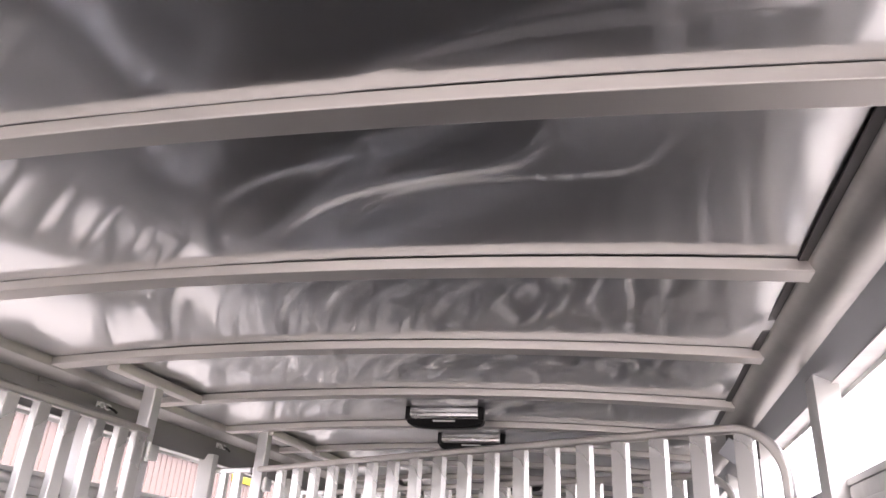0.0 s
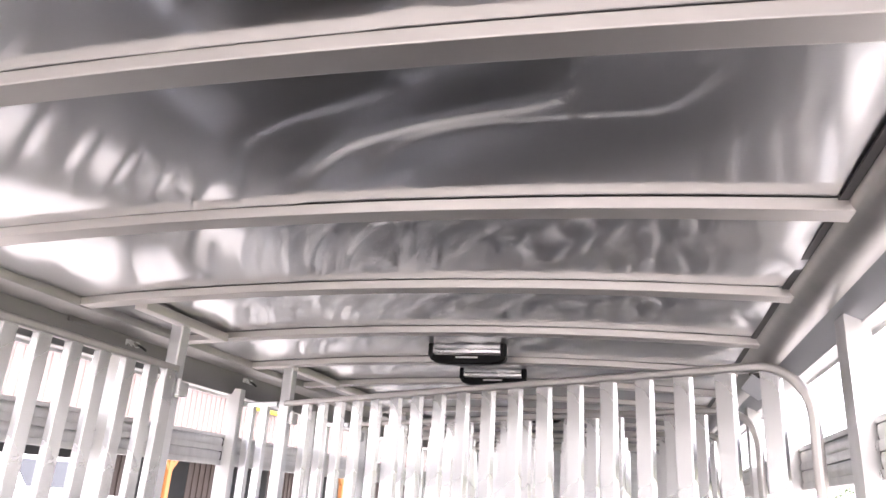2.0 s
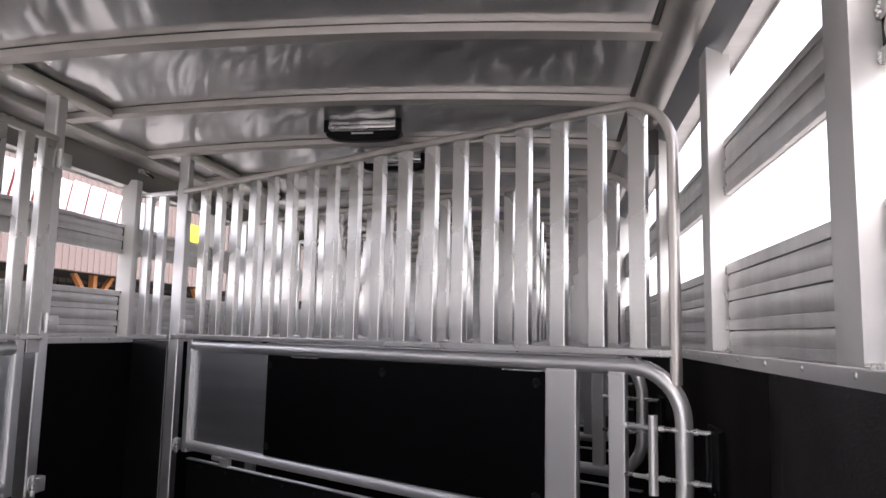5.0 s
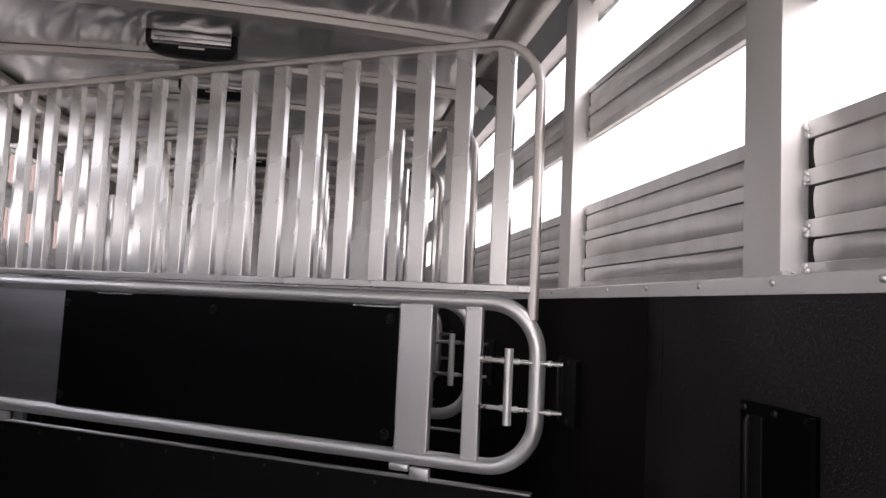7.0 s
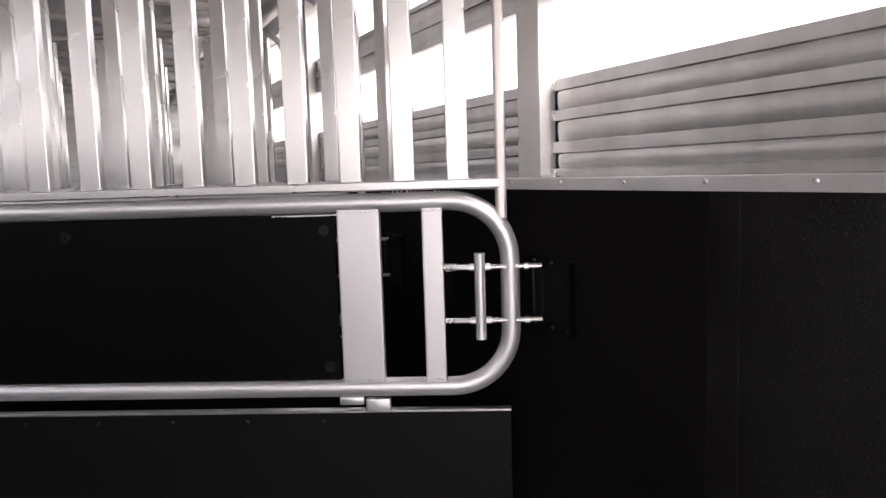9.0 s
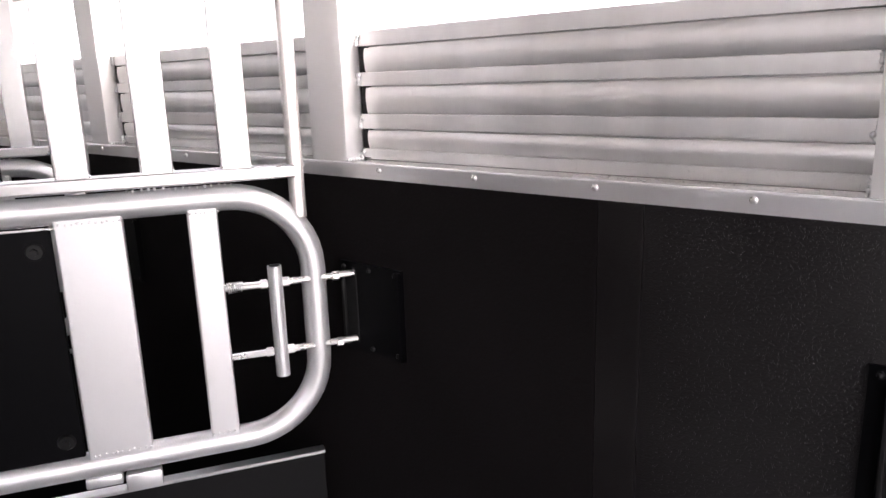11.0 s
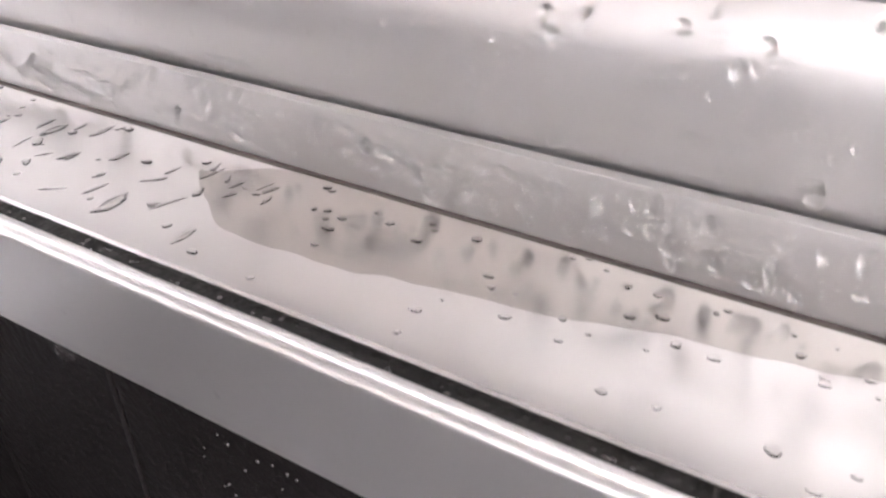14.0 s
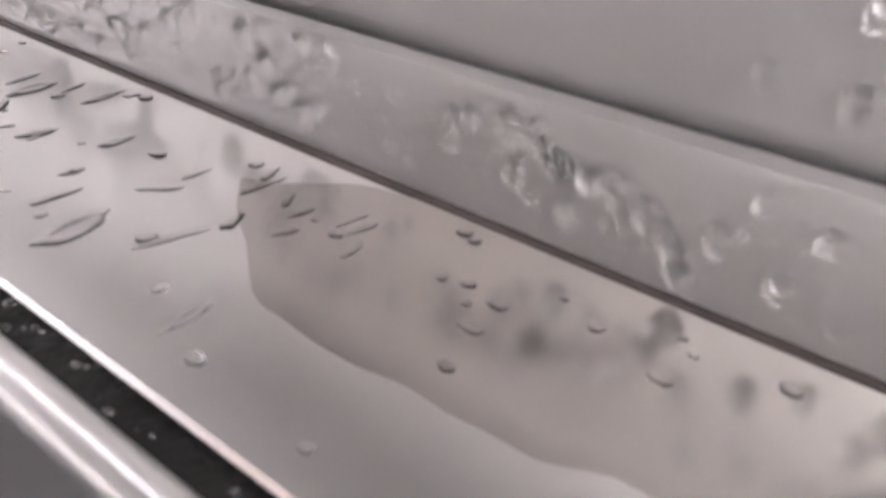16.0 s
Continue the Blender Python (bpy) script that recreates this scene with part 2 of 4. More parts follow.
rng = random.Random(4)
for ya, yb in zip(edges_y, edges_y[1:]):
    near = yb < 3.6
    nx, ny = (230, 60) if near else (110, 16)
    ph = 0.9 + rng.uniform(-0.35, 0.35)
    grid = []
    for j in range(ny + 1):
        v = j / ny
        w = math.sin(math.pi * v)
        row = []
        for i in range(nx + 1):
            x = -1.19 + (1.19 + 1.13) * i / nx
            y = ya + (yb - ya) * v
            n1 = noise.noise(Vector((x * 1.2, y * 1.1, 3.1)))
            dg = 12.0 * x + 10.0 * y + 4.0 * n1           # long shallow ripples running slantwise along the roof
            rip = 0.0010 * math.sin(dg) + 0.0009 * math.sin(0.45 * dg + 2.0 * n1)
            q = rip + 0.003 * math.sin(2.4 * x + 2.6 * v + ph) + (crease(x, y) if 0.7 < yb < 2.0 else 0.0)
            row.append(bm.verts.new((x, y, roof(x) + w * (q - 0.003) + (w ** 0.35 if y < 1.79 else w) * ripple(x, y))))
        grid.append(row)
    for j in range(ny):
        for i in range(nx):
            bm.faces.new((grid[j][i], grid[j][i + 1], grid[j + 1][i + 1], grid[j + 1][i]))
ceil = finish("ceiling", bm, M_CEIL)
ceil.data.polygons.foreach_set("use_smooth", [True] * len(ceil.data.polygons))
tagged(ceil, "polished bare aluminium roof sheets, slightly buckled", "ceiling", kind="structure")
# added dark strip that paints the shade between roof sheet and rail
es = finish("edge_strip", boxed((0, (Y0 + Y1) / 2, 0), (0.030, Y1 - Y0, 0.004), 0.001, 1), M_EDGE)
es.location, es.rotation_euler = (1.084, 0, roof(1.084) - 0.005), (0, 0.074, 0)
tagged(es, "dark strip standing in for shade along the roof sheet edge", "trim", kind="structure")
rf = finish("roof", boxed((-0.03, (Y0 + Y1) / 2, 2.27), (2.7, Y1 - Y0 + 0.1, 0.03)), M_ALU)
tagged(rf, "plain aluminium trailer roof skin", "roof", kind="structure")

# roof bows: a box section under the sheet, with a narrow dark joint
for y in bows:
    bow = empty("roof_bow", (0, y, 0))
    tagged(bow, "slim aluminium roof bow across the trailer", "roof bow", kind="structure")
    xs = [-1.165 + (1.165 + 1.10) * i / 24 for i in range(25)]
    part("joint", sweep([(x, 0.000, roof(x) - 0.0004) for x in xs], rrect(0.050, 0.0024, 0.0008, 1)), M_GASKET, bow)
    part("box_section", sweep([(x, 0.000, roof(x) - 0.0149) for x in xs], rrect(0.060, 0.027, 0.0025)), M_BEAM, bow)


# ---- side walls ----
def hollow(k):
    """Depth of a slat's rounded belly behind the lining, from its foot (0) to its top (1)."""
    return 0.0436 + (0.0034 * ((0.6 - k) / 0.6) ** 2 if k < 0.6 else 0.0026 * ((k - 0.6) / 0.4) ** 2)


def build_wall(side, xf, dz, open_top, post0, name, label):
    """side +1: the wall at larger x. xf: face of the lining; the wall goes outwards from it."""
    w = empty(name)
    tagged(w, label, "wall", kind="structure")
    rgw = random.Random(5)

    def X(d):
        return xf + side * d
    zl = 1.2238 + dz
    zt = 1.2508 + dz
    # lining sheets with narrow joints
    joints = [Y0, 1.880 - 2.44, 1.8136, 1.880, 1.880 + 2.44, 1.880 + 4.88, Y1]
    joints = sorted(set(j for j in joints if Y0 <= j <= Y1))
    for a, b in zip(joints, joints[1:]):
        part("lining_sheet", boxed((X(0.006), (a + b) / 2, zl / 2 - 0.005), (0.012, b - a - 0.0012, zl + 0.01), 0.0006, 1), M_WETLINING if side > 0 and b < 2.0 else M_LINING, w)
    part("backing_sheet", boxed((X(0.022), (Y0 + Y1) / 2, (zl - 0.01) / 2), (0.018, Y1 - Y0, zl - 0.01)), M_GASKET, w)
    # base rail: folded lip over the lining, flat top
    def extrude(prof, y0, y1, mt, nm, parent=w, lab=""):
        b2 = bmesh.new()
        ra = [b2.verts.new((X(d), y0, z)) for d, z in prof]
        rb = [b2.verts.new((X(d), y1, z)) for d, z in prof]
        n = len(prof)
        for i in range(n):
            b2.faces.new((ra[i], ra[(i + 1) % n], rb[(i + 1) % n], rb[i]))
        b2.faces.new(ra[::-1])
        b2.faces.new(rb)
        bmesh.ops.recalc_face_normals(b2, faces=b2.faces)
        return part(nm, b2, mt, parent, lab)
    fold = [(-0.0009 - 0.0026 * math.cos(math.pi * k / 10), zt - 0.0020 + 0.0026 * math.sin(math.pi * k / 10)) for k in range(11)]
    extrude([(-0.0035, zl), (-0.0035, zl + 0.002), (-0.0035, zt - 0.0030)] + fold + [(0.0017, zl)], Y0, Y1, M_LIP, "ledge_lip")
    extrude([(0.0018, zt - 0.012), (0.0018, zt - 0.0022), (0.0050, zt - 0.0018), (0.0050, zt - 0.012)], Y0, Y1, M_GASKET, "ledge_gasket", lab="black rubber gasket strip")
    extrude([(0.0050, zt - 0.02), (0.0050, zt - 0.0006), (0.0055, zt), (0.0515, zt), (0.0515, zt - 0.02)], Y0, Y1, M_LEDGE, "ledge_top")
    extrude([(0.0478, zt), (0.0478, zt + 0.0004), (0.0489, zt + 0.0006), (0.0489, zt)], Y0, Y1, M_SEAM, "seam", lab="thin dark brown seam at the foot of the slats")
    # rivets along the lip
    rb = bmesh.new()
    bmesh.ops.create_uvsphere(rb, u_segments=12, v_segments=6, radius=0.0043)
    bmesh.ops.scale(rb, vec=(0.6, 1, 1), verts=rb.verts)
    fw = bmesh.ops.create_cone(rb, cap_ends=True, segments=12, radius1=0.0050, radius2=0.0050, depth=0.002)["verts"]
    bmesh.ops.rotate(rb, cent=(0, 0, 0), matrix=Matrix.Rotation(radians(90), 3, "Y"), verts=fw)
    rme = bpy.data.meshes.new("rivet")
    rb.to_mesh(rme)
    rb.free()
    rme.materials.append(M_STEEL)
    rme.polygons.foreach_set("use_smooth", [True] * len(rme.polygons))
    y = 1.883 - 0.2075 * 11
    while y < Y1:
        if y > Y0:
            shared("rivet", rme, w, (X(-0.0045), y, zl + 0.0165))
        y += 0.2075
    # posts: tapered hat sections standing on the ledge
    posts = [post0 + POST * k for k in range(-8, 12) if Y0 + 0.1 < post0 + POST * k < Y1 - 0.05]
    for yc in posts:
        b2 = bmesh.new()
        hw, fk = (0.047, 0.0) if side > 0 else (0.024, 0.026)
        sec = [(0.066, -hw - fk), (0.0062, -hw), (0.0048, 0.004 - hw), (0.0048, hw - 0.004), (0.0062, hw), (0.066, hw + fk)]
        lo = [b2.verts.new((X(d), yc + s, zt)) for d, s in sec]
        hi = [b2.verts.new((X(d), yc + s, open_top + (0.020 if side > 0 else 0.03))) for d, s in sec]
        n = len(sec)
        for i in range(n):
            b2.faces.new((lo[i], lo[(i + 1) % n], hi[(i + 1) % n], hi[i]))
        b2.faces.new(lo[::-1])
        b2.faces.new(hi)
        bmesh.ops.recalc_face_normals(b2, faces=b2.faces)
        po = part("wall_post", b2, M_POST, w, "satin aluminium hat-section post")
        # weld bead at the foot
        bead = bmesh.new()
        for k in range(5):
            r = bmesh.ops.create_uvsphere(bead, u_segments=6, v_segments=4, radius=0.0055)
            bmesh.ops.translate(bead, vec=(X(0.010 + 0.007 * k), yc - hw - 0.002 - fk * k / 8, zt + 0.002), verts=r["verts"])
        part("weld", bead, M_STEEL, po)
    # slats between the posts
    ends = [Y0 - 0.1] + posts + [Y1 + 0.1]
    strips_low = [(1.2508, 1.2715), (1.3065, 1.3335), (1.382, 1.4065), (1.451, 1.478)]
    strips_up = [(1.660, 1.683), (1.725, 1.751), (1.790, 1.807)]
    for ya, yb in zip(ends, ends[1:]):
        pw = 0.049 if side > 0 else 0.040
        y0, y1 = max(Y0, ya + pw), min(Y1, yb - pw)
        if y1 - y0 < 0.1:
            continue
        for strips, top in ((strips_low, False), (strips_up, True)):
            part("slat_back", boxed((X(0.0610), (y0 + y1) / 2, (strips[0][0] + strips[-1][1]) / 2 + dz * 1.2), (0.005, y1 - y0 + 0.012, strips[-1][1] - strips[0][0])), M_SLAT, w)
            # black filler painting the shade in the open gap at the slat ends
            part("end_seal", boxed((X(0.0530), y1 - 0.0085, (strips[0][0] + strips[-1][1]) / 2 + dz * 1.2), (0.010, 0.0165, strips[-1][1] - strips[0][0] - 0.004)), M_GASKET, w)
            for i, (za, zb) in enumerate(strips):
                za, zb = za + dz * 1.2, zb + dz * 1.2
                nxt = strips[i + 1][0] + dz * 1.2 if i + 1 < len(strips) else None
                b2 = bmesh.new()

                def band(prof, p, q):
                    ra = [b2.verts.new((X(d), p, z)) for d, z in prof]
                    rb2 = [b2.verts.new((X(d), q, z)) for d, z in prof]
                    n = len(prof)
                    for k in range(n):
                        b2.faces.new((ra[k], ra[(k + 1) % n], rb2[(k + 1) % n], rb2[k]))
                    b2.faces.new(ra[::-1])
                    b2.faces.new(rb2)
                back = [(0.0440, zb - 0.001), (0.0450, zb), (0.0472, zb - 0.003), (0.056, zb - 0.010), (0.056, za)]
                if i == 0 and not top:
                    band([(0.0491, za - 0.0005), (0.0440, zb - 0.0022)] + back, y0, y1)
                else:
                    band([(0.0455, za + 0.0005), (0.0445, za + 0.0010), (0.0444, za + 0.0022), (0.0440, zb - 0.0022)] + back, y0, y1)
                if nxt:
                    h = nxt - zb - 0.0026              # a narrow open joint under the next strip
                    pr = [(0.0572, zb - 0.007), (0.0525, zb - 0.0045), (0.0490, zb - 0.0022)] + [(hollow(k / 14), zb + h * k / 14) for k in range(15)]
                    band(pr + [(0.0490, zb + h + 0.0004), (0.0585, zb + h + 0.0004), (0.0585, zb - 0.007)], y0 + 0.003, y1 - 0.017)
                bmesh.ops.recalc_face_normals(b2, faces=b2.faces)
                sl = part("slat", b2, M_SLAT, w)
                # lumpy weld tacks that join the strip's ends to the posts
                if not (top and i == 2):
                    sb = bmesh.new()
                    for yy, sg in ((y0, 1), (y1, -1)):
                        for q in range(5):
                            r = bmesh.ops.create_uvsphere(sb, u_segments=8, v_segments=5, radius=rgw.uniform(0.0030, 0.0050))
                            bmesh.ops.translate(sb, vec=(X(0.0435 + rgw.uniform(-0.002, 0.002)), yy + sg * rgw.uniform(0.0, 0.007), za + (zb - za) * (0.15 + 0.17 * q)), verts=r["verts"])
                    part("weld", sb, M_STEEL, sl)
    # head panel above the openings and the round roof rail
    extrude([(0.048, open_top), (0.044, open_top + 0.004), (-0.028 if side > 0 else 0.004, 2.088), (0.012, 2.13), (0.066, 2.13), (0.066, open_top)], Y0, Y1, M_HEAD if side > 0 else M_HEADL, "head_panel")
    extrude([(0.046, open_top - 0.004), (0.046, open_top - 0.001), (0.100, open_top - 0.001), (0.100, open_top - 0.016), (0.097, open_top - 0.016), (0.097, open_top - 0.004)], Y0, Y1, M_SLAT, "drip_flange")
    if side > 0:
        prof = arc((1.158, 2.152), 0.074, 176, 292, 12, lambda a, b: ((a - xf) * side, b))
        extrude(prof + [(0.0, 2.20), (-0.12, 2.20)], Y0, Y1, M_RAIL, "roof_rail", lab="rounded aluminium roof rail with wear marks")
    else:
        extrude([(-0.105, 2.150), (-0.108, 2.112), (-0.104, 2.104), (-0.062, 2.098), (0.0, 2.090), (0.02, 2.17), (-0.10, 2.17)], Y0, Y1, M_RAIL, "roof_rail")
    part("outer_skin", boxed((X(0.075), (Y0 + Y1) / 2, 0.62 + dz), (0.02, Y1 - Y0, 1.24)), M_ALU, w)
    return w


build_wall(1, XR, 0.0, 2.050, 1.512, "wall_right", "slatted aluminium side wall with black rubber lining below")
build_wall(-1, XL, -0.016, 1.990, 3.715, "wall_left", "slatted aluminium side wall with black rubber lining below")
fw = finish("wall_front", boxed((-0.03, Y1 + 0.03, 1.1), (2.66, 0.06, 2.2)), M_SHEET)
tagged(fw, "plain aluminium front bulkhead", "wall", kind="structure")


# ---- stall divider: bars above, tube gate with a black plate, hinged kick panel below ----
def build_divider(loc, rz, end_bar=False):
    d = empty("stall_divider", loc, rz)
    tagged(d, "welded aluminium slant stall divider with black plate", "stall divider", "stall dividers")
    # u along the divider from the hinge post, v across it (towards the rear: -y in its own frame)
    zc, zb, r = 1.204, 0.755, 0.0228
    ue, rb = 2.474, 0.140
    path = [(0.19, 0, zc), (0.6, 0, zc), (1.2, 0, zc), (1.8, 0, zc)]
    path += arc((ue - rb, zc - rb), rb, 90, 0, 10, lambda a, b: (a, 0, b))
    path += arc((ue - rb, zb + rb), rb, 0, -90, 10, lambda a, b: (a, 0, b))
    path += [(1.8, 0, zb), (1.2, 0, zb), (0.6, 0, zb), (0.19, 0, zb)]
    part("gate_tube", sweep(path, circle(r, 16), up=Vector((0, 1, 0))), M_TUBE, d, "bent round aluminium tube")
    part("hinge_stile", sweep([(0.172, 0, zb - 0.03), (0.172, 0, zc + 0.03)], rrect(0.04, 0.04, 0.006), up=Vector((0, 1, 0))), M_TUBE, d)
    # upper bars
    part("bar_foot", sweep([(0.08 if end_bar else 0.0, 0, 1.243), (2.452, 0, 1.243)], rrect(0.045, 0.022, 0.003)), M_BAR, d)
    u0, pitch = 0.207, 0.1264
    bb = sweep([(0, 0, 1.254), (0, 0, 1.938)], rrect(0.052, 0.026, 0.0035), up=Vector((0, 1, 0)))
    bme = None
    for k in range(18):
        if bme is None:
            o = part("bar", bb, M_BAR, d)
            bme = o.data
            o.location = (u0, 0, 0)
        else:
            o = shared("bar", bme, d, (u0 + pitch * k, 0, 0))
    if end_bar:
        part("end_bar", sweep([(0.112, 0.004, 1.19), (0.112, 0.004, 1.938)], rrect(0.062, 0.026, 0.004), up=Vector((0, 1, 0))), M_BAR, d)
    ztop = 1.947
    ur = 2.456
    tp = [(0.07 if end_bar else 0.0, 0, ztop), (0.8, 0, ztop), (1.5, 0, ztop), (2.1, 0, ztop)]
    tp += arc((ur - 0.14, ztop - 0.14), 0.14, 90, 0, 10, lambda a, b: (a, 0, b))
    tp += [(ur, 0, 1.6), (ur, 0, 1.16)]
    part("top_rail", sweep(tp, rrect(0.034, 0.026, 0.008), up=Vector((0, 0, 1))), M_BEAM, d, "bent flat aluminium tube")
    # sheets and plates between the tubes
    part("sheet", boxed((0.62, 0.004, (zc + zb) / 2), (0.86, 0.004, zc - zb - 0.03)), M_GATE, d, "streaky bare aluminium sheet")
    bm2 = boxed((1.403, -0.010, (zc + zb) / 2 + 0.0), (1.315, 0.008, zc - zb - 0.045), 0.002, 1)
    pl = part("plate", bm2, M_PLATE, d, "black plastic plate held by bolts")
    for u, z in ((0.765, 1.140), (1.40, 1.142), (2.035, 1.143), (0.765, 0.815), (2.035, 0.811)):
        b3 = bmesh.new()
        r3 = bmesh.ops.create_cone(b3, cap_ends=True, segments=16, radius1=0.015, radius2=0.012, depth=0.006)
        bmesh.ops.rotate(b3, cent=(0, 0, 0), matrix=Matrix.Rotation(radians(90), 3, "X"), verts=b3.verts)
        bmesh.ops.translate(b3, vec=(u, -0.017, z), verts=b3.verts)
        r4 = bmesh.ops.create_cone(b3, cap_ends=True, segments=6, radius1=0.007, radius2=0.006, depth=0.008)["verts"]
        bmesh.ops.rotate(b3, cent=(0, 0, 0), matrix=Matrix.Rotation(radians(90), 3, "X"), verts=r4)
        bmesh.ops.translate(b3, vec=(u, -0.022, z), verts=r4)
        part("bolt", b3, M_DARKSTEEL, pl)
    for u in (0.98, 1.99):
        part("strip", boxed((u, -0.012, zc - 0.026), (0.16, 0.010, 0.004), 0.001, 1), M_STEEL, d)
    part("wide_strap", sweep([(2.1165, -0.004, zb + 0.012), (2.1165, -0.004, zc - 0.012)], rrect(0.103, 0.026, 0.004), up=Vector((0, 1, 0))), M_TUBE, d)
    part("narrow_strap", sweep([(2.2920, -0.004, zb + 0.012), (2.2920, -0.004, zc - 0.012)], rrect(0.050, 0.026, 0.004), up=Vector((0, 1, 0))), M_TUBE, d)
    # welds: short beads
    wb = bmesh.new()
    rg = random.Random(7)
    spots = [(2.075 + 0.009 * i, -0.018, z) for i in range(11) for z in (zc - 0.021, zb + 0.022)]
    spots += [(2.272 + 0.009 * i, -0.018, z) for i in range(6) for z in (zc - 0.021, zb + 0.022)]
    spots += [(2.18 + 0.011 * i, -0.012, zc + 0.024) for i in range(16)]
    spots += [(u0 + pitch * k + s, -0.012, 1.256) for k in range(18) for s in (-0.024, 0.024, 0.018)]
    for u, v, z in spots:
        q = bmesh.ops.create_icosphere(wb, subdivisions=1, radius=rg.uniform(0.0020, 0.0034))
        bmesh.ops.translate(wb, vec=(u + rg.uniform(-.002, .002), v, z + rg.uniform(-.001, .001)), verts=q["verts"])
    tagged(part("weld", wb, M_TUBE, d), kind="stuff")
    # spring latch with two pins and a handle
    la = part("latch_handle", sweep([(2.402, -0.03, 0.876), (2.402, -0.03, 1.081)], circle(0.0125, 14), up=Vector((0, 1, 0))), M_TUBE, d, "short round grip of the slam latch")
    # black discs paint the shaded hollow of the grip's ends
    for z in (1.0803, 0.8757):
        part("bore", sweep([(2.402, -0.03, z), (2.402, -0.03, z + 0.0012)], circle(0.0098, 14), up=Vector((0, 1, 0))), M_GASKET, la)
    for z in (1.046, 0.918):
        part("latch_pin", sweep([(2.316, -0.016, z), (2.40, -0.018, z), (2.568, -0.010, z)], circle(0.0062, 10), up=Vector((0, 1, 0))), M_STEEL, d)
        for u in (2.383, 2.421, 2.512):
            part("nut", sweep([(u - 0.006, -0.016, z), (u + 0.006, -0.016, z)], circle(0.0088, 6), up=Vector((0, 1, 0))), M_STEEL, d)
    sp = []
    for k in range(90):
        a = 2 * math.pi * k / 12
        sp.append((2.320 + 0.026 * k / 89, -0.016 + 0.0092 * math.cos(a), 1.046 + 0.0092 * math.sin(a)))
    part("spring", sweep(sp, circle(0.0013, 5), up=Vector((0, 1, 0))), M_STEEL, d)
    # hinged kick panel
    kp = part("kick_panel", boxed((1.33, 0.0, 0.385), (2.278, 0.016, 0.616), 0.002, 1), M_KICK, d, "black rubber-faced kick panel hung on hinges")
    part("edge_strip", boxed((1.33, -0.001, 0.697), (2.28, 0.024, 0.007), 0.0015, 1), M_ALU, kp)
    for i in range(12):
        b4 = bmesh.new()
        bmesh.ops.create_uvsphere(b4, u_segments=8, v_segments=4, radius=0.005)
        bmesh.ops.translate(b4, vec=(0.3 + 0.19 * i, -0.009, 0.672) if i < 10 else (2.45, -0.009, 0.56 - 0.17 * (i - 10)), verts=b4.verts)
        part("screw", b4, M_DARKSTEEL, kp)
    for u in (0.45, 2.115):
        hb = boxed((u - 0.032, -0.006, 0.724), (0.060, 0.020, 0.020), 0.004, 2)
        part("hinge", hb, M_TUBE, d)
        part("hinge", boxed((u + 0.032, -0.006, 0.712), (0.060, 0.022, 0.034), 0.004, 2), M_TUBE, d)
    return d


def build_post(y):
    p = empty("hinge_post", (-0.990, y, 0))
    tagged(p, "square aluminium hinge post from floor to roof", "post", "hinge posts")
    part("post", sweep([(0, 0, 0.0), (0, 0, 2.142)], rrect(0.053, 0.053, 0.006), up=Vector((0, 1, 0))), M_ALU, p)
    for z in (1.877, 1.292, 0.74):
        part("hinge", boxed((0.038, 0.012, z), (0.030, 0.052, 0.052), 0.004, 2), M_TUBE, p)
        part("hinge_pin", sweep([(0.046, -0.018, z - 0.034), (0.046, -0.018, z + 0.034)], circle(0.008, 10), up=Vector((0, 1, 0))), M_STEEL, p)
    return p


def build_header(y):
    h = finish("roof_header", boxed((-0.965, y, roof(-0.965) - 0.026), (0.050, BOW - 0.064, 0.034), 0.003, 2), M_BEAM)
    tagged(h, "short aluminium roof header holding the post", "header", kind="structure")


def build_fixed(y):
    """The narrow fixed screen between the left wall and the hinge post."""
    f = empty("fixed_screen", (-1.0, y, 0), 0)
    tagged(f, "narrow fixed aluminium screen with bare sheet lower panel", "screen", "fixed screens")
    a, b = Vector((-0.265, 0.085, 0)), Vector((-0.035, 0.01, 0))
    u = (b - a)
    ang = math.atan2(u.y, u.x)
    m = Matrix.Translation((a + b) / 2) @ Matrix.Rotation(ang, 4, "Z")

    def put(name, bmx, mt):
        bmesh.ops.transform(bmx, matrix=m, verts=bmx.verts)
        part(name, bmx, mt, f)
    L = u.length
    put("top_rail", sweep([(-L / 2, 0, 1.945), (L / 2, 0, 1.945)], rrect(0.03, 0.024, 0.004)), M_ALU)
    put("bar_foot", sweep([(-L / 2, 0, 1.236), (L / 2, 0, 1.236)], rrect(0.03, 0.024, 0.004)), M_ALU)
    for s in (-0.07, 0.03):
        put("bar", sweep([(s, 0, 1.248), (s, 0, 1.935)], rrect(0.05, 0.026, 0.0035), up=Vector((0, 1, 0))), M_ALU)
    put("panel", boxed((0, 0, 0.61), (L, 0.014, 1.22), 0.002, 1), M_DULL)
    return f


HINGE_Y = [2.716 + STALL * k for k in range(0, 6)]
first = build_divider((-1.004, HINGE_Y[1], 0), -29.8)
for y in HINGE_Y[2:5]:
    copy_thing(first, pose(-1.004, y, 0, 0, 0, -29.8))
opened = build_divider((-0.968, HINGE_Y[0] + 0.050, 0), -90, True)
tagged(opened, "slant stall divider swung open along the side wall")
for k, y in enumerate(HINGE_Y[:5]):
    build_post(y)
    if k:
        build_fixed(y)
for k in (2, 4, 5, 7, 8):
    build_header(1.208 + BOW * (k + 0.5))


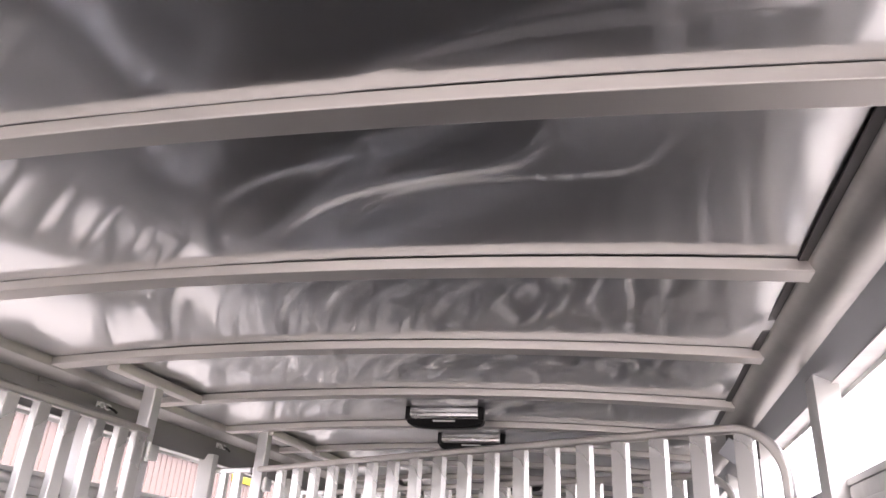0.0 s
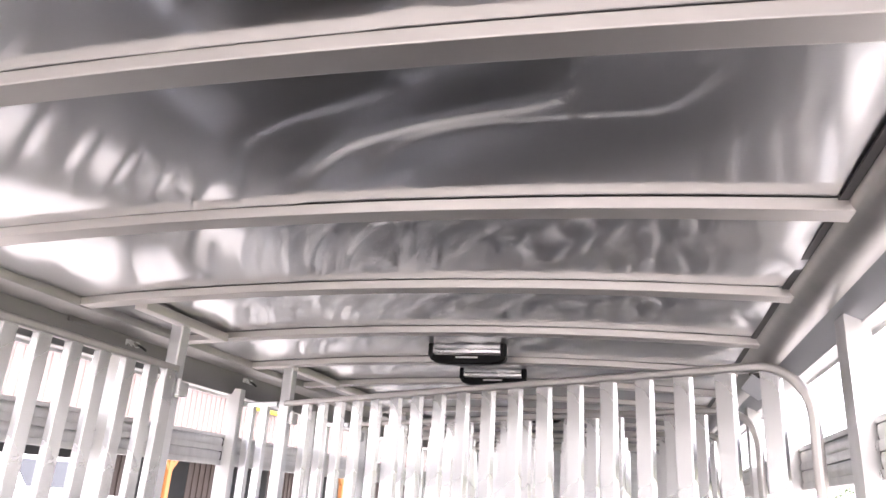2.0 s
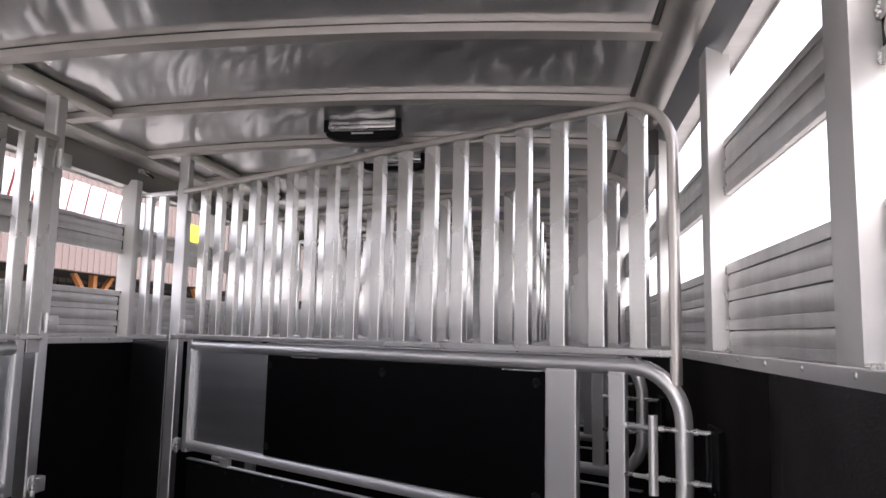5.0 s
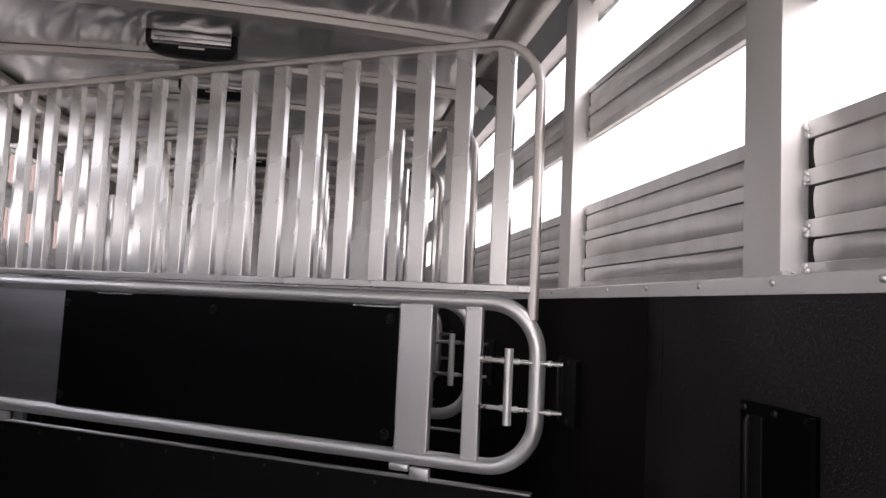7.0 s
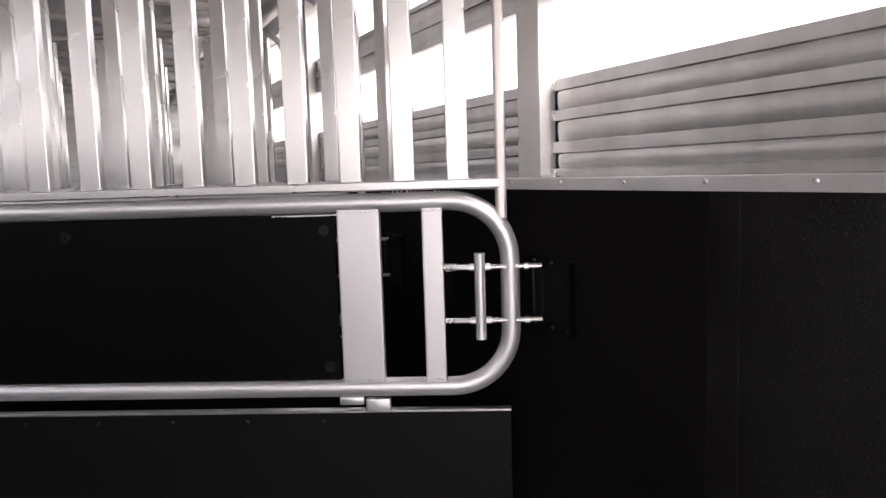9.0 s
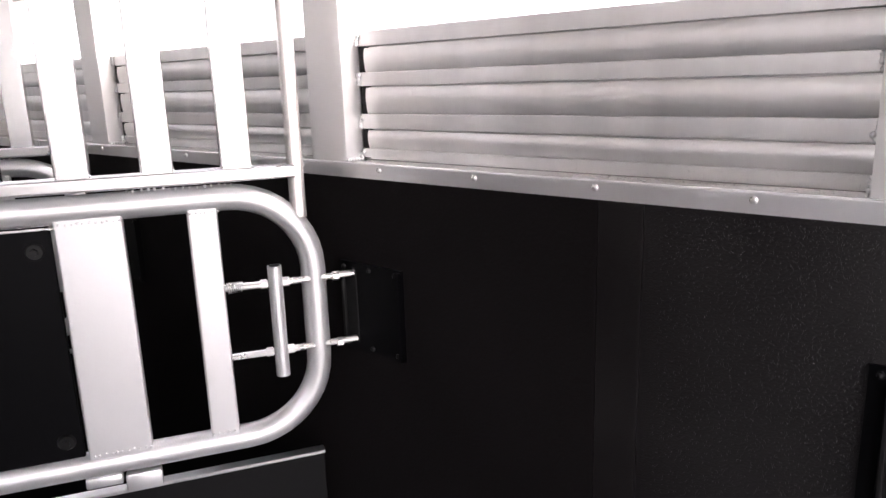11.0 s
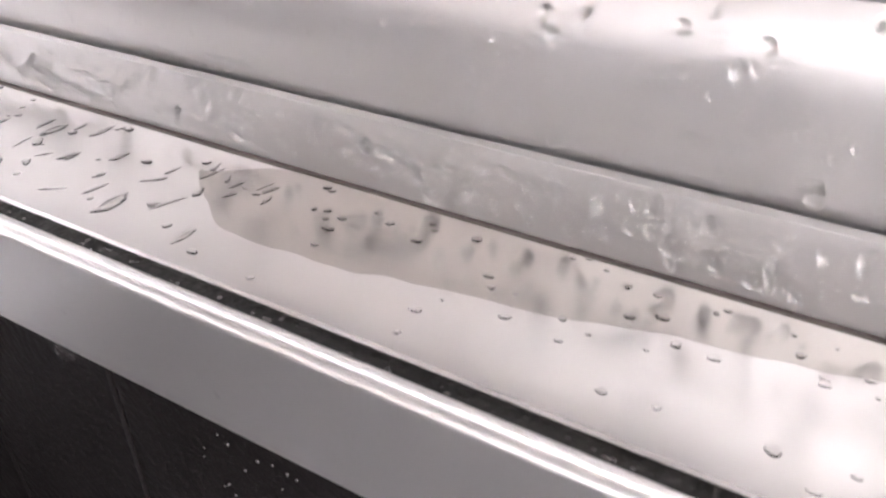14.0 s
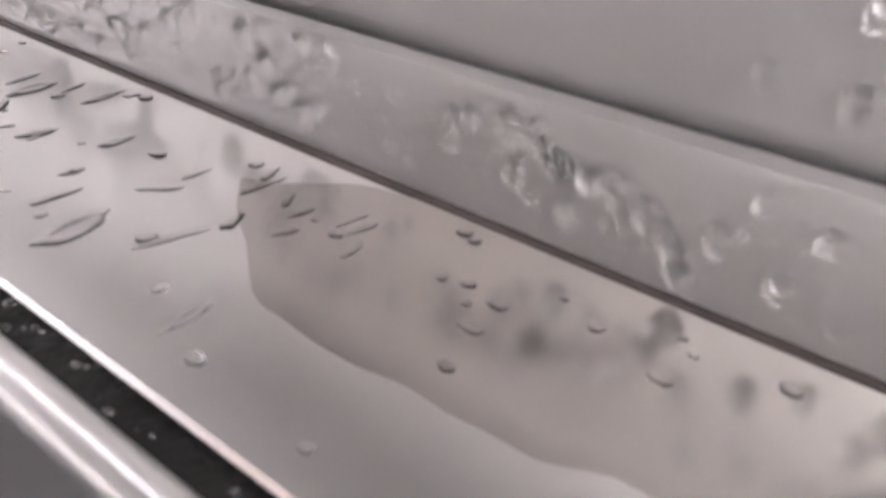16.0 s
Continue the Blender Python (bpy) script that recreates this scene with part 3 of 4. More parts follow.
# ---- tie rings on the left head panel ----
def build_tie(y, z):
    t = empty("tie_ring", (-1.250, y, z))
    tagged(t, "small zinc tie ring with snap hook on the head panel", "tie ring", "tie rings")
    part("plate", boxed((0, 0, 0), (0.006, 0.05, 0.022), 0.002, 2), M_STEEL, t)
    for dy in (-0.02, 0.022):
        ring = [(0.016, dy + 0.017 * math.cos(a), -0.004 + 0.010 * math.sin(a)) for a in [2 * math.pi * k / 16 for k in range(17)]]
        part("ring", sweep(ring, circle(0.0032, 6), up=Vector((1, 0, 0))), M_STEEL, t)
    part("hook", sweep([(0.016, 0.03, -0.004), (0.02, 0.055, -0.010), (0.02, 0.075, -0.016)], circle(0.005, 8), up=Vector((1, 0, 0))), M_DARKSTEEL, t)
    return t


hp = finish("cover_plate", boxed((-1.268, 2.50, 2.092), (0.012, 0.098, 0.040), 0.002, 1), M_HEADL)
tagged(hp, "small flat aluminium cover plate on the head panel", "cover plate")
tie = build_tie(2.77, 2.060)
for k in (1, 2, 3):
    copy_thing(tie, pose(-1.250, 2.77 + 0.91 * k, 2.060))


# ---- ceiling lights ----
def build_light(y, z=2.170):
    li = empty("ceiling_light", (-0.004, y, z))
    tagged(li, "dark unlit roof lamp with aluminium bar and black housing", "ceiling light", "ceiling lights")
    part("bar", boxed((0, 0.016, -0.013), (0.292, 0.026, 0.036), 0.002, 2), M_BAR, li, "ribbed aluminium front bar")
    part("groove", boxed((0, 0.0025, -0.016), (0.292, 0.003, 0.002)), M_GASKET, li)
    for s in (-1, 1):
        part("end_cap", boxed((s * 0.157, 0.024, -0.014), (0.022, 0.036, 0.060), 0.004, 2), M_BLACK, li)
    # rounded black body below and behind the bar
    b = bmesh.new()
    prof = []
    for k in range(17):
        a = math.pi * k / 16
        prof.append((0.166 * math.copysign(abs(math.cos(a)) ** 0.6, math.cos(a)), -0.038 - 0.038 * math.sin(a) ** 0.7))
    rows2 = []
    for yy, kk in ((0.020, 0.94), (0.028, 1.0), (0.070, 1.0), (0.085, 0.90)):
        rows2.append([b.verts.new((x * kk, yy, -0.040 + (zz + 0.040) * kk)) for x, zz in prof])
    n = len(prof)
    for r1, r2 in zip(rows2, rows2[1:]):
        for i in range(n):
            b.faces.new((r1[i], r1[(i + 1) % n], r2[(i + 1) % n], r2[i]))
    b.faces.new(rows2[0][::-1])
    b.faces.new(rows2[-1])
    bmesh.ops.recalc_face_normals(b, faces=b.faces)
    part("housing", b, M_BLACK, li)
    part("label_plate", boxed((0, 0.0175, -0.048), (0.095, 0.003, 0.007)), M_LENS, li)
    part("base", boxed((0, 0.05, -0.010), (0.28, 0.05, 0.022), 0.004, 1), M_BAR, li)
    return li


l1 = build_light(3.287)
copy_thing(l1, pose(-0.004, 3.865, 2.170))
copy_thing(l1, pose(-0.004, 5.50, 2.170))


# ---- folded bracket under the roof rail ----
def build_bracket(x, y, z):
    f = empty("rail_bracket", (x, y, z))
    tagged(f, "dark folded metal bracket under the roof rail", "bracket")
    part("back_plate", boxed((0.045, 0.012, 0.020), (0.110, 0.006, 0.105), 0.002, 1), M_EDGE, f, "dark back plate")
    wing = boxed((0, 0, 0), (0.075, 0.005, 0.070), 0.002, 1)
    bmesh.ops.transform(wing, matrix=Matrix.Translation((0.005, -0.008, -0.012)) @ Matrix.Rotation(radians(38), 4, "Y") @ Matrix.Rotation(radians(24), 4, "X"), verts=wing.verts)
    part("wing", wing, M_HEAD, f, "grey folded wing")
    part("bolt", sweep([(0.020, -0.012, 0.022), (0.020, 0.012, 0.022)], circle(0.008, 6), up=Vector((0, 0, 1))), M_DARKSTEEL, f)
    return f


build_bracket(1.100, 3.21, 2.015)


# ---- latch pockets on the right-hand lining ----
def build_pocket(y0, y1, z0, z1, slot):
    """A folded plate over a slot; y0 is its raised rear edge."""
    yc, zc = (y0 + y1) / 2, (z0 + z1) / 2
    p = empty("latch_pocket", (XR, yc, zc))
    tagged(p, "black steel latch pocket plate bolted to the lining", "latch plate", "latch plates")
    ly, lz = y1 - y0, z1 - z0
    b = bmesh.new()
    bm_box(b, (-0.003, 0.0, 0), (0.006, ly, lz))
    bm_box(b, (-0.008, -ly / 2 + 0.003, 0), (0.012, 0.006, lz - 0.006))
    part("plate", b, M_PLATE, p)
    part("slot", boxed((-0.0065, slot - yc, 0), (0.003, 0.030, lz * 0.82), 0.001, 1), M_GASKET, p)
    part("keeper", sweep([(-0.006, slot - yc + 0.017, -lz * 0.40), (-0.011, slot - yc + 0.017, -lz * 0.36), (-0.011, slot - yc + 0.017, lz * 0.36), (-0.006, slot - yc + 0.017, lz * 0.40)],
                         rrect(0.007, 0.007, 0.002), up=Vector((0, 1, 0))), M_DARKSTEEL, p)
    for yy in (-ly / 2 + 0.014, 0.0, ly / 2 - 0.012):
        for zz in (-lz / 2 + 0.010, lz / 2 - 0.010):
            b = bmesh.new()
            bmesh.ops.create_uvsphere(b, u_segments=8, v_segments=5, radius=0.005)
            bmesh.ops.translate(b, vec=(-0.007, yy, zz), verts=b.verts)
            part("bolt", b, M_DARKSTEEL, p)
    return p


pk = build_pocket(2.256, 2.414, 0.895, 1.066, 2.385)
for y in (2.335 + STALL, 2.335 + 2 * STALL):
    copy_thing(pk, pose(XR, y, 0.9805))
build_pocket(1.370, 1.540, 0.860, 1.068, 1.500)

# ---- outside: yard, shop building, trees ----
M_GRAVEL = mat("wet gravel yard", (0.125, 0.12, 0.115), 0.8, 0, 0.3, 0.8, 0.5, 8)
M_FASCIA = mat("tan painted metal siding", (0.24, 0.185, 0.17), 0.6, 0, 0.06, 1.0, 0.1, 20)
# brown siding, its colour lowered to hold the shade under the porch
M_BROWN = mat("brown corrugated siding with porch shade in its colour", (0.07, 0.05, 0.042), 0.6, 0, 0.2, 1.0, 0.1, 20)
M_RED = mat("red sign base", (0.20, 0.03, 0.03), 0.5, 0, 0.1, 2.0)
M_WHITE = mat("white sign face", (0.85, 0.85, 0.85), 0.5, 0, 0.03, 2.0)
M_YELLOW = mat("yellow banner", (0.75, 0.62, 0.03), 0.6, 0, 0.05, 2.0)
M_TIMBER = mat("orange stained timber", (0.42, 0.17, 0.05), 0.6, 0, 0.25, 2.0, 0.3, 30, (1, 1, 0.2))
M_DARK = mat("dark doorway", (0.01, 0.01, 0.01), 0.9, 0, 0.2, 1.0)
M_GRASS = mat("mown grass", (0.085, 0.10, 0.04), 0.9, 0, 0.35, 0.6, 0.5, 12)
M_LEAF = mat("green foliage", (0.10, 0.15, 0.06), 0.7, 0, 0.4, 3.0)
M_BARK = mat("brown bark", (0.10, 0.075, 0.055), 0.9, 0, 0.3, 4.0, 0.5, 20)
GZ = -0.55
g = finish("ground", boxed((0, 0, GZ - 0.05), (600, 600, 0.1)), M_GRAVEL)
tagged(g, "pale gravel yard", "ground", kind="structure")
gr = finish("lawn", boxed((140, 60, GZ + 0.01), (256, 380, 0.03)), M_GRASS)
tagged(gr, "mown green grass field", "lawn", kind="structure")


def build_shop():
    h = empty("shop_building", (-14.0, 42.0, GZ))
    tagged(h, "tan metal shop building with timber porch posts", "building")
    part("wall", boxed((-2.6, -3, 2.4), (0.3, 66, 4.8)), M_BROWN, h, "brown corrugated wall")
    ribs = bmesh.new()
    for k in range(164):
        bm_box(ribs, (-2.43, -35.8 + 0.4 * k, 2.3), (0.05, 0.10, 4.6))
    tagged(part("siding_rib", ribs, M_BROWN, h), kind="stuff")
    part("fascia", boxed((0.0, -3, 5.85), (0.25, 66, 4.7), 0.02, 1), M_FASCIA, h)
    fr = bmesh.new()
    for k in range(218):
        bm_box(fr, (0.14, -35.8 + 0.3 * k, 5.85), (0.04, 0.06, 4.68))
    tagged(part("fascia_rib", fr, M_FASCIA, h), kind="stuff")
    # near-black soffit paints the porch's shaded recess
    part("soffit", boxed((-1.3, -3, 3.55), (2.5, 66, 0.1)), M_DARK, h)
    part("roof", boxed((-9.3, -3, 8.3), (18, 66.6, 0.25), 0.02, 1), M_RED, h)
    for y in (-27.5, -19.9, -12.3, -4.8, 2.8):
        po = part("porch_post", boxed((-0.5, y, 1.75), (0.2, 0.2, 3.5), 0.01, 1), M_TIMBER, h)
        for sy in (-1, 1):
            br = bmesh.new()
            bm_box(br, (0, 0, 0), (0.15, 0.15, 1.5), Matrix.Translation((-0.5, y + sy * 0.5, 2.95)) @ Matrix.Rotation(radians(-42 * sy), 4, "X"))
            part("brace", br, M_TIMBER, po)
    for y in (-28, -23.5, -17.5, -11, -4):
        part("doorway", boxed((-2.42, y, 1.7), (0.06, 3.2, 3.3)), M_DARK, h)
    return h


build_shop()
# sign on the fascia: slanting white blocks, each edged with red below
sg = empty("shop_sign", (-13.85, 20.0, GZ + 5.74))
tagged(sg, "slanting white block sign shapes edged in red on the fascia", "sign")
rs = random.Random(11)
yy = -7.3


def sign_block(x, y, z, wid, hgt, thick, round_by):
    b = boxed((0, 0, 0), (thick, wid, hgt), round_by, 3)
    for v in b.verts:
        v.co = (v.co.x + x, v.co.y + y + 0.24 * v.co.z, v.co.z + z)
    return b


while yy < 4.7:
    wdt, hh = rs.uniform(0.58, 0.86), rs.uniform(0.92, 1.06)
    zz = rs.uniform(-0.03, 0.03)
    blk = part("sign_block", sign_block(0.08, yy + wdt / 2, zz, wdt, hh, 0.05, 0.02), M_WHITE, sg)
    part("edging", sign_block(0.03, yy + wdt / 2 - 0.05, zz - 0.07, wdt + 0.02, hh, 0.04, 0.015), M_RED, blk, "red edging behind the white block")
    yy += wdt + 0.11
yb = finish("yellow_banner", boxed((-13.82, 27.0, GZ + 5.45), (0.1, 1.8, 1.1), 0.03, 2), M_YELLOW)
tagged(yb, "yellow banner fixed to the shop fascia", "banner")


def prism(outline, x0, x1, w=0.02):
    """A side outline of (y, z) points drawn out from x0 to x1."""
    b = bmesh.new()
    ra = [b.verts.new((x0, y, z)) for y, z in outline]
    rb = [b.verts.new((x1, y, z)) for y, z in outline]
    n = len(outline)
    for k in range(n):
        b.faces.new((ra[k], ra[(k + 1) % n], rb[(k + 1) % n], rb[k]))
    b.faces.new(ra[::-1])
    b.faces.new(rb)
    bmesh.ops.recalc_face_normals(b, faces=b.faces)
    if w:
        bevel(b, w, 2)
    return b


M_CARPAINT = mat("white car paint", (0.80, 0.80, 0.80), 0.25, 0.0, 0.02, 2.0)
M_CARGLASS = mat("dark tinted car glass", (0.012, 0.013, 0.015), 0.08, 0.0, 0.1, 2.0)


def build_truck(x, y, rz):
    """A tall work truck; its nose points along its own -y."""
    t = empty("work_truck", (x, y, GZ), rz)
    tagged(t, "white crew-cab work truck parked on the gravel yard", "truck", "parked trucks")
    part("body", prism([(-3.0, 0.75), (3.0, 0.75), (3.0, 1.72), (0.9, 1.76), (-1.3, 1.76), (-2.9, 1.66), (-3.0, 1.5)], -1.02, 1.02, 0.05), M_CARPAINT, t)
    cab = part("cab", prism([(-1.35, 1.74), (1.0, 1.74), (0.85, 2.40), (-0.75, 2.42)], -0.93, 0.93, 0.06), M_CARPAINT, t)
    for s in (-1, 1):
        for ya, yb, lean in ((-0.92, -0.10, 0.30), (0.02, 0.76, 0.0)):
            part("side_window", prism([(ya, 1.86), (yb, 1.86), (yb, 2.28), (ya + lean, 2.28)], s * 0.925, s * 0.945, 0.0), M_CARGLASS, cab)
        for yw in (-2.0, 2.0):
            wh = bmesh.new()
            bmesh.ops.create_cone(wh, cap_ends=True, segments=22, radius1=0.46, radius2=0.46, depth=0.28)
            bevel(wh, 0.02, 1)
            bmesh.ops.rotate(wh, cent=(0, 0, 0), matrix=Matrix.Rotation(radians(90), 3, "Y"), verts=wh.verts)
            bmesh.ops.translate(wh, vec=(s * 0.90, yw, 0.46), verts=wh.verts)
            part("wheel", wh, M_DARK, t)
        part("headlight", boxed((s * 0.78, -3.0, 1.40), (0.30, 0.06, 0.20), 0.02, 2), M_LENS, t)
        part("mirror", boxed((s * 1.13, -1.15, 1.92), (0.22, 0.10, 0.28), 0.03, 2), M_DARK, t)
    part("windscreen", prism([(-1.335, 1.84), (-1.325, 1.84), (-0.815, 2.34), (-0.825, 2.34)], -0.80, 0.80, 0.0), M_CARGLASS, t)
    part("grille", boxed((0, -3.0, 1.38), (1.1, 0.06, 0.30), 0.02, 1), M_DARK, t)
    part("bumper", boxed((0, -3.04, 0.82), (2.04, 0.16, 0.24), 0.03, 2), M_STEEL, t)
    part("frame_rail", boxed((0, 0.2, 0.64), (0.9, 5.2, 0.24), 0.02, 1), M_DARK, t)
    return t


tr = build_truck(-11.6, 12.9, 84)
copy_thing(tr, pose(-11.4, 10.0, GZ, 0, 0, 86))
copy_thing(tr, pose(-11.5, 7.0, GZ, 0, 0, 90))


def build_tree(seed, h):
    rg = random.Random(seed)
    t = empty("tree")
    tagged(t, "leafy green broadleaf tree at the edge of the field", "tree", "trees along the field")
    tk = sweep([(0, 0, 0), (0.08, 0.05, h * 0.25), (0.0, 0.1, h * 0.5), (0.1, 0, h * 0.8)], circle(0.16, 8), up=Vector((0, 1, 0)))
    for v in tk.verts:
        k = 1.0 - 0.75 * min(1, v.co.z / (h * 0.8))
        v.co.x *= k
        v.co.y *= k
    for i in range(6):
        a = rg.uniform(0, 6.28)
        z0 = h * rg.uniform(0.3, 0.6)
        e = Vector((math.cos(a) * h * 0.25, math.sin(a) * h * 0.25, z0 + h * 0.22))
        lb = sweep([(0, 0, z0), e * 0.5 + Vector((0, 0, z0 * 0.5)), e], circle(0.05, 5), up=Vector((0.1, 0.2, 1)))
        me = bpy.data.meshes.new("limb")
        lb.to_mesh(me)
        lb.free()
        tk.from_mesh(me)
    part("trunk", tk, M_BARK, t)
    lobes = [(Vector((rg.gauss(0, h * 0.17), rg.gauss(0, h * 0.17), h * rg.uniform(0.4, 0.92))), h * rg.uniform(0.10, 0.19)) for _ in range(12)]
    vs, fs = [], []
    for _ in range(1500):
        c, r = rg.choice(lobes)
        dvec = Vector((rg.gauss(0, 1), rg.gauss(0, 1), rg.gauss(0, 1))).normalized() * r * rg.uniform(0.6, 1.1)
        p = c + dvec
        s = rg.uniform(0.10, 0.2)
        a = Vector((rg.gauss(0, 1), rg.gauss(0, 1), rg.gauss(0, 1))).normalized() * s
        b = a.orthogonal().normalized() * s * 0.6
        n = len(vs)
        vs += [p - a, p + b, p + a, p - b]
        fs.append((n, n + 1, n + 2, n + 3))
    me = bpy.data.meshes.new("crown")
    me.from_pydata([tuple(v) for v in vs], [], fs)
    me.materials.append(M_LEAF)
    cr = new("crown", me)
    cr.parent = t
    return t


kinds = [build_tree(k, 6.5 + k) for k in range(3)]
rt = random.Random(3)
for i in range(26):
    a = radians(-6 + 118 * i / 25 + rt.uniform(-1.5, 1.5))
    d = rt.uniform(110, 150)
    src = kinds[i % 3]
    m = pose(math.sin(a) * d, math.cos(a) * d, GZ, 0, 0, rt.uniform(0, 360))
    if i < 3:
        src.matrix_basis = m
    else:
        copy_thing(src, m)


# ---- rain: drops and puddles on the ledge, fine drops on the lining ----
M_WATER = mat("clear rain water", (1.0, 1.0, 1.0), 0.02, 0.0, 0.0, 20, 0.0, 80, (1, 1, 1), 0.0)
M_WATER.node_tree.nodes["Principled BSDF"].inputs["Transmission Weight"].default_value = 1.0
M_WATER.node_tree.nodes["Principled BSDF"].inputs["IOR"].default_value = 1.33
M_DROP = M_WATER.copy()
M_DROP.name = "clear hanging drop"
M_DROP.node_tree.nodes["Principled BSDF"].inputs["IOR"].default_value = 1.45
# real water film, but its darker colour stands for the dark it mirrors
M_FILM = mat("standing water with dark reflection in its colour", (0.58, 0.56, 0.53), 0.20, 1.0, 0.03, 3.0, 0.0, 80, (1, 1, 1), 0.0)
M_BEAD = mat("water bead on rubber", (0.03, 0.028, 0.028), 0.16, 0.0, 0.1, 20, 0.0, 80, (1, 1, 1), 0.02, spec=1.0)


def dome(vs, fs, c, u, v, n, ru, rv, h, seg=9, rg=None, rough=0.0, flat=False):
    """A low drop on the plane of u and v at c."""
    base = len(vs)
    ph = rg.uniform(0, 6.28) if rg else 0
    for k, (f, g) in enumerate(((1.0, 0.0), (0.90, 0.55), (0.55, 0.9)) if not flat else ((1.0, 0.0), (1 - 0.0009 / ru, 1.0), (1 - 0.0020 / ru, 0.55))):
        for i in range(seg):
            a = 2 * math.pi * i / seg
            w = 1 + rough * (math.sin(2 * a + ph) + 0.6 * math.sin(3 * a + 2 * ph) + 0.4 * math.sin(5 * a + 3 * ph))
            vs.append(c + u * (ru * f * w * math.cos(a)) + v * (rv * f * w * math.sin(a)) + n * (h * g))
    vs.append(c + n * (h * (0.5 if flat else 1.0)))
    for k in range(2):
        for i in range(seg):
            j = (i + 1) % seg
            fs.append((base + k * seg + i, base + k * seg + j, base + (k + 1) * seg + j, base + (k + 1) * seg + i))
    for i in range(seg):
        fs.append((base + 2 * seg + i, base + 2 * seg + (i + 1) % seg, base + 3 * seg))


def water(name, vs, fs, label, material=M_WATER):
    me = bpy.data.meshes.new(name)
    me.from_pydata([tuple(v) for v in vs], [], fs)
    me.materials.append(material)
    me.polygons.foreach_set("use_smooth", [True] * len(me.polygons))
    ob = new(name, me)
    ob.location.y = -0.009
    return tagged(ob, label, "water", kind="stuff")


rw = random.Random(21)
EX, EY, EZ = Vector((1, 0, 0)), Vector((0, 1, 0)), Vector((0, 0, 1))
ZT = 1.2508
vs, fs = [], []
for _ in range(70):                          # round drops on the flat of the ledge
    y = rw.uniform(1.60, 1.98)
    r = rw.uniform(0.0005, 0.0013)
    dome(vs, fs, Vector((XR + rw.uniform(0.008, 0.046), y, ZT)), EX, EY, EZ, r, r * rw.uniform(0.9, 1.5), r * 0.3, 12, rw, 0.08)
for _ in range(34):                          # drops standing on the water film
    r = rw.uniform(0.0003, 0.0010)
    dome(vs, fs, Vector((XR + rw.uniform(0.020, 0.047), rw.uniform(1.66, 1.79), ZT + 0.00016)), EX, EY, EZ, r, r * rw.uniform(0.8, 1.6), r * 0.3, 12, rw, 0.12)
for _ in range(26):                          # short runs of water, lying at all angles
    a = rw.uniform(-0.9, 0.9)
    du, dv = Vector((math.cos(a), math.sin(a), 0)), Vector((-math.sin(a), math.cos(a), 0))
    dome(vs, fs, Vector((XR + rw.uniform(0.010, 0.045), rw.uniform(1.80, 1.90), ZT)), du, dv, EZ, rw.uniform(0.0018, 0.0042), rw.uniform(0.0005, 0.0011), 0.0002, 20, rw, 0.16)
water("rain_drops", vs, fs, "clear rain drops lying on the aluminium ledge")
vs, fs = [], []
su = Vector((-0.0046, 0, 0.0163)).normalized()
sn = Vector((-su.z, 0, su.x))
for _ in range(330):                         # drops on the upright strip, thickest near the post
    y = 1.58 + 0.40 * rw.random() ** 1.1
    k = rw.uniform(0.08, 0.95)
    r = rw.uniform(0.0006, 0.0019)
    c = Vector((XR + 0.0486, y, ZT + 0.0022)) + su * (0.0169 * k) + sn * 0.00018
    dome(vs, fs, c, su, EY, sn, r * rw.uniform(1.0, 1.6), r, r * 0.8, 12, rw, 0.08)
for _ in range(170):                         # drops on the first hollow of the slats
    y = rw.uniform(1.58, 1.95)
    r = rw.uniform(0.0006, 0.0017)
    z = rw.uniform(1.274, 1.303)
    k = (z - 1.2715) / 0.0324
    dd = hollow(k)
    dome(vs, fs, Vector((XR + dd, y, z)), EZ, EY, Vector((-1, 0, 0)), r * 1.3, r, r * 0.8, 10, rw, 0.08)
water("rain_drops", vs, fs, "clear rain drops clinging to the lowest slat", M_DROP)
vs, fs = [], []
# puddles with uneven outlines
for d, y, ru, rv, h in ((0.0345, 1.8735, 0.0060, 0.0020, 0.0004), (0.0155, 1.829, 0.0062, 0.0028, 0.0004), (0.0140, 1.8055, 0.0045, 0.0011, 0.0003),
                        (0.0260, 1.857, 0.0030, 0.0020, 0.0003), (0.0400, 1.862, 0.0050, 0.0012, 0.0003),
                        (0.0320, 1.846, 0.0040, 0.0014, 0.0003), (0.0230, 1.842, 0.0022, 0.0012, 0.0003),
                        (0.0330, 1.905, 0.0080, 0.0030, 0.0004), (0.0180, 1.925, 0.0060, 0.0030, 0.0003), (0.0280, 1.890, 0.0060, 0.0016, 0.0003)):
    dome(vs, fs, Vector((XR + d, y, ZT)), EX, EY, EZ, ru * 0.8, rv * 0.8, h, 44, rw, 0.13, flat=True)
water("puddle", vs, fs, "low lenses of rain water on the ledge")
vs, fs = [], []
ny, nx = 110, 14                             # one long film, ragged towards its far end
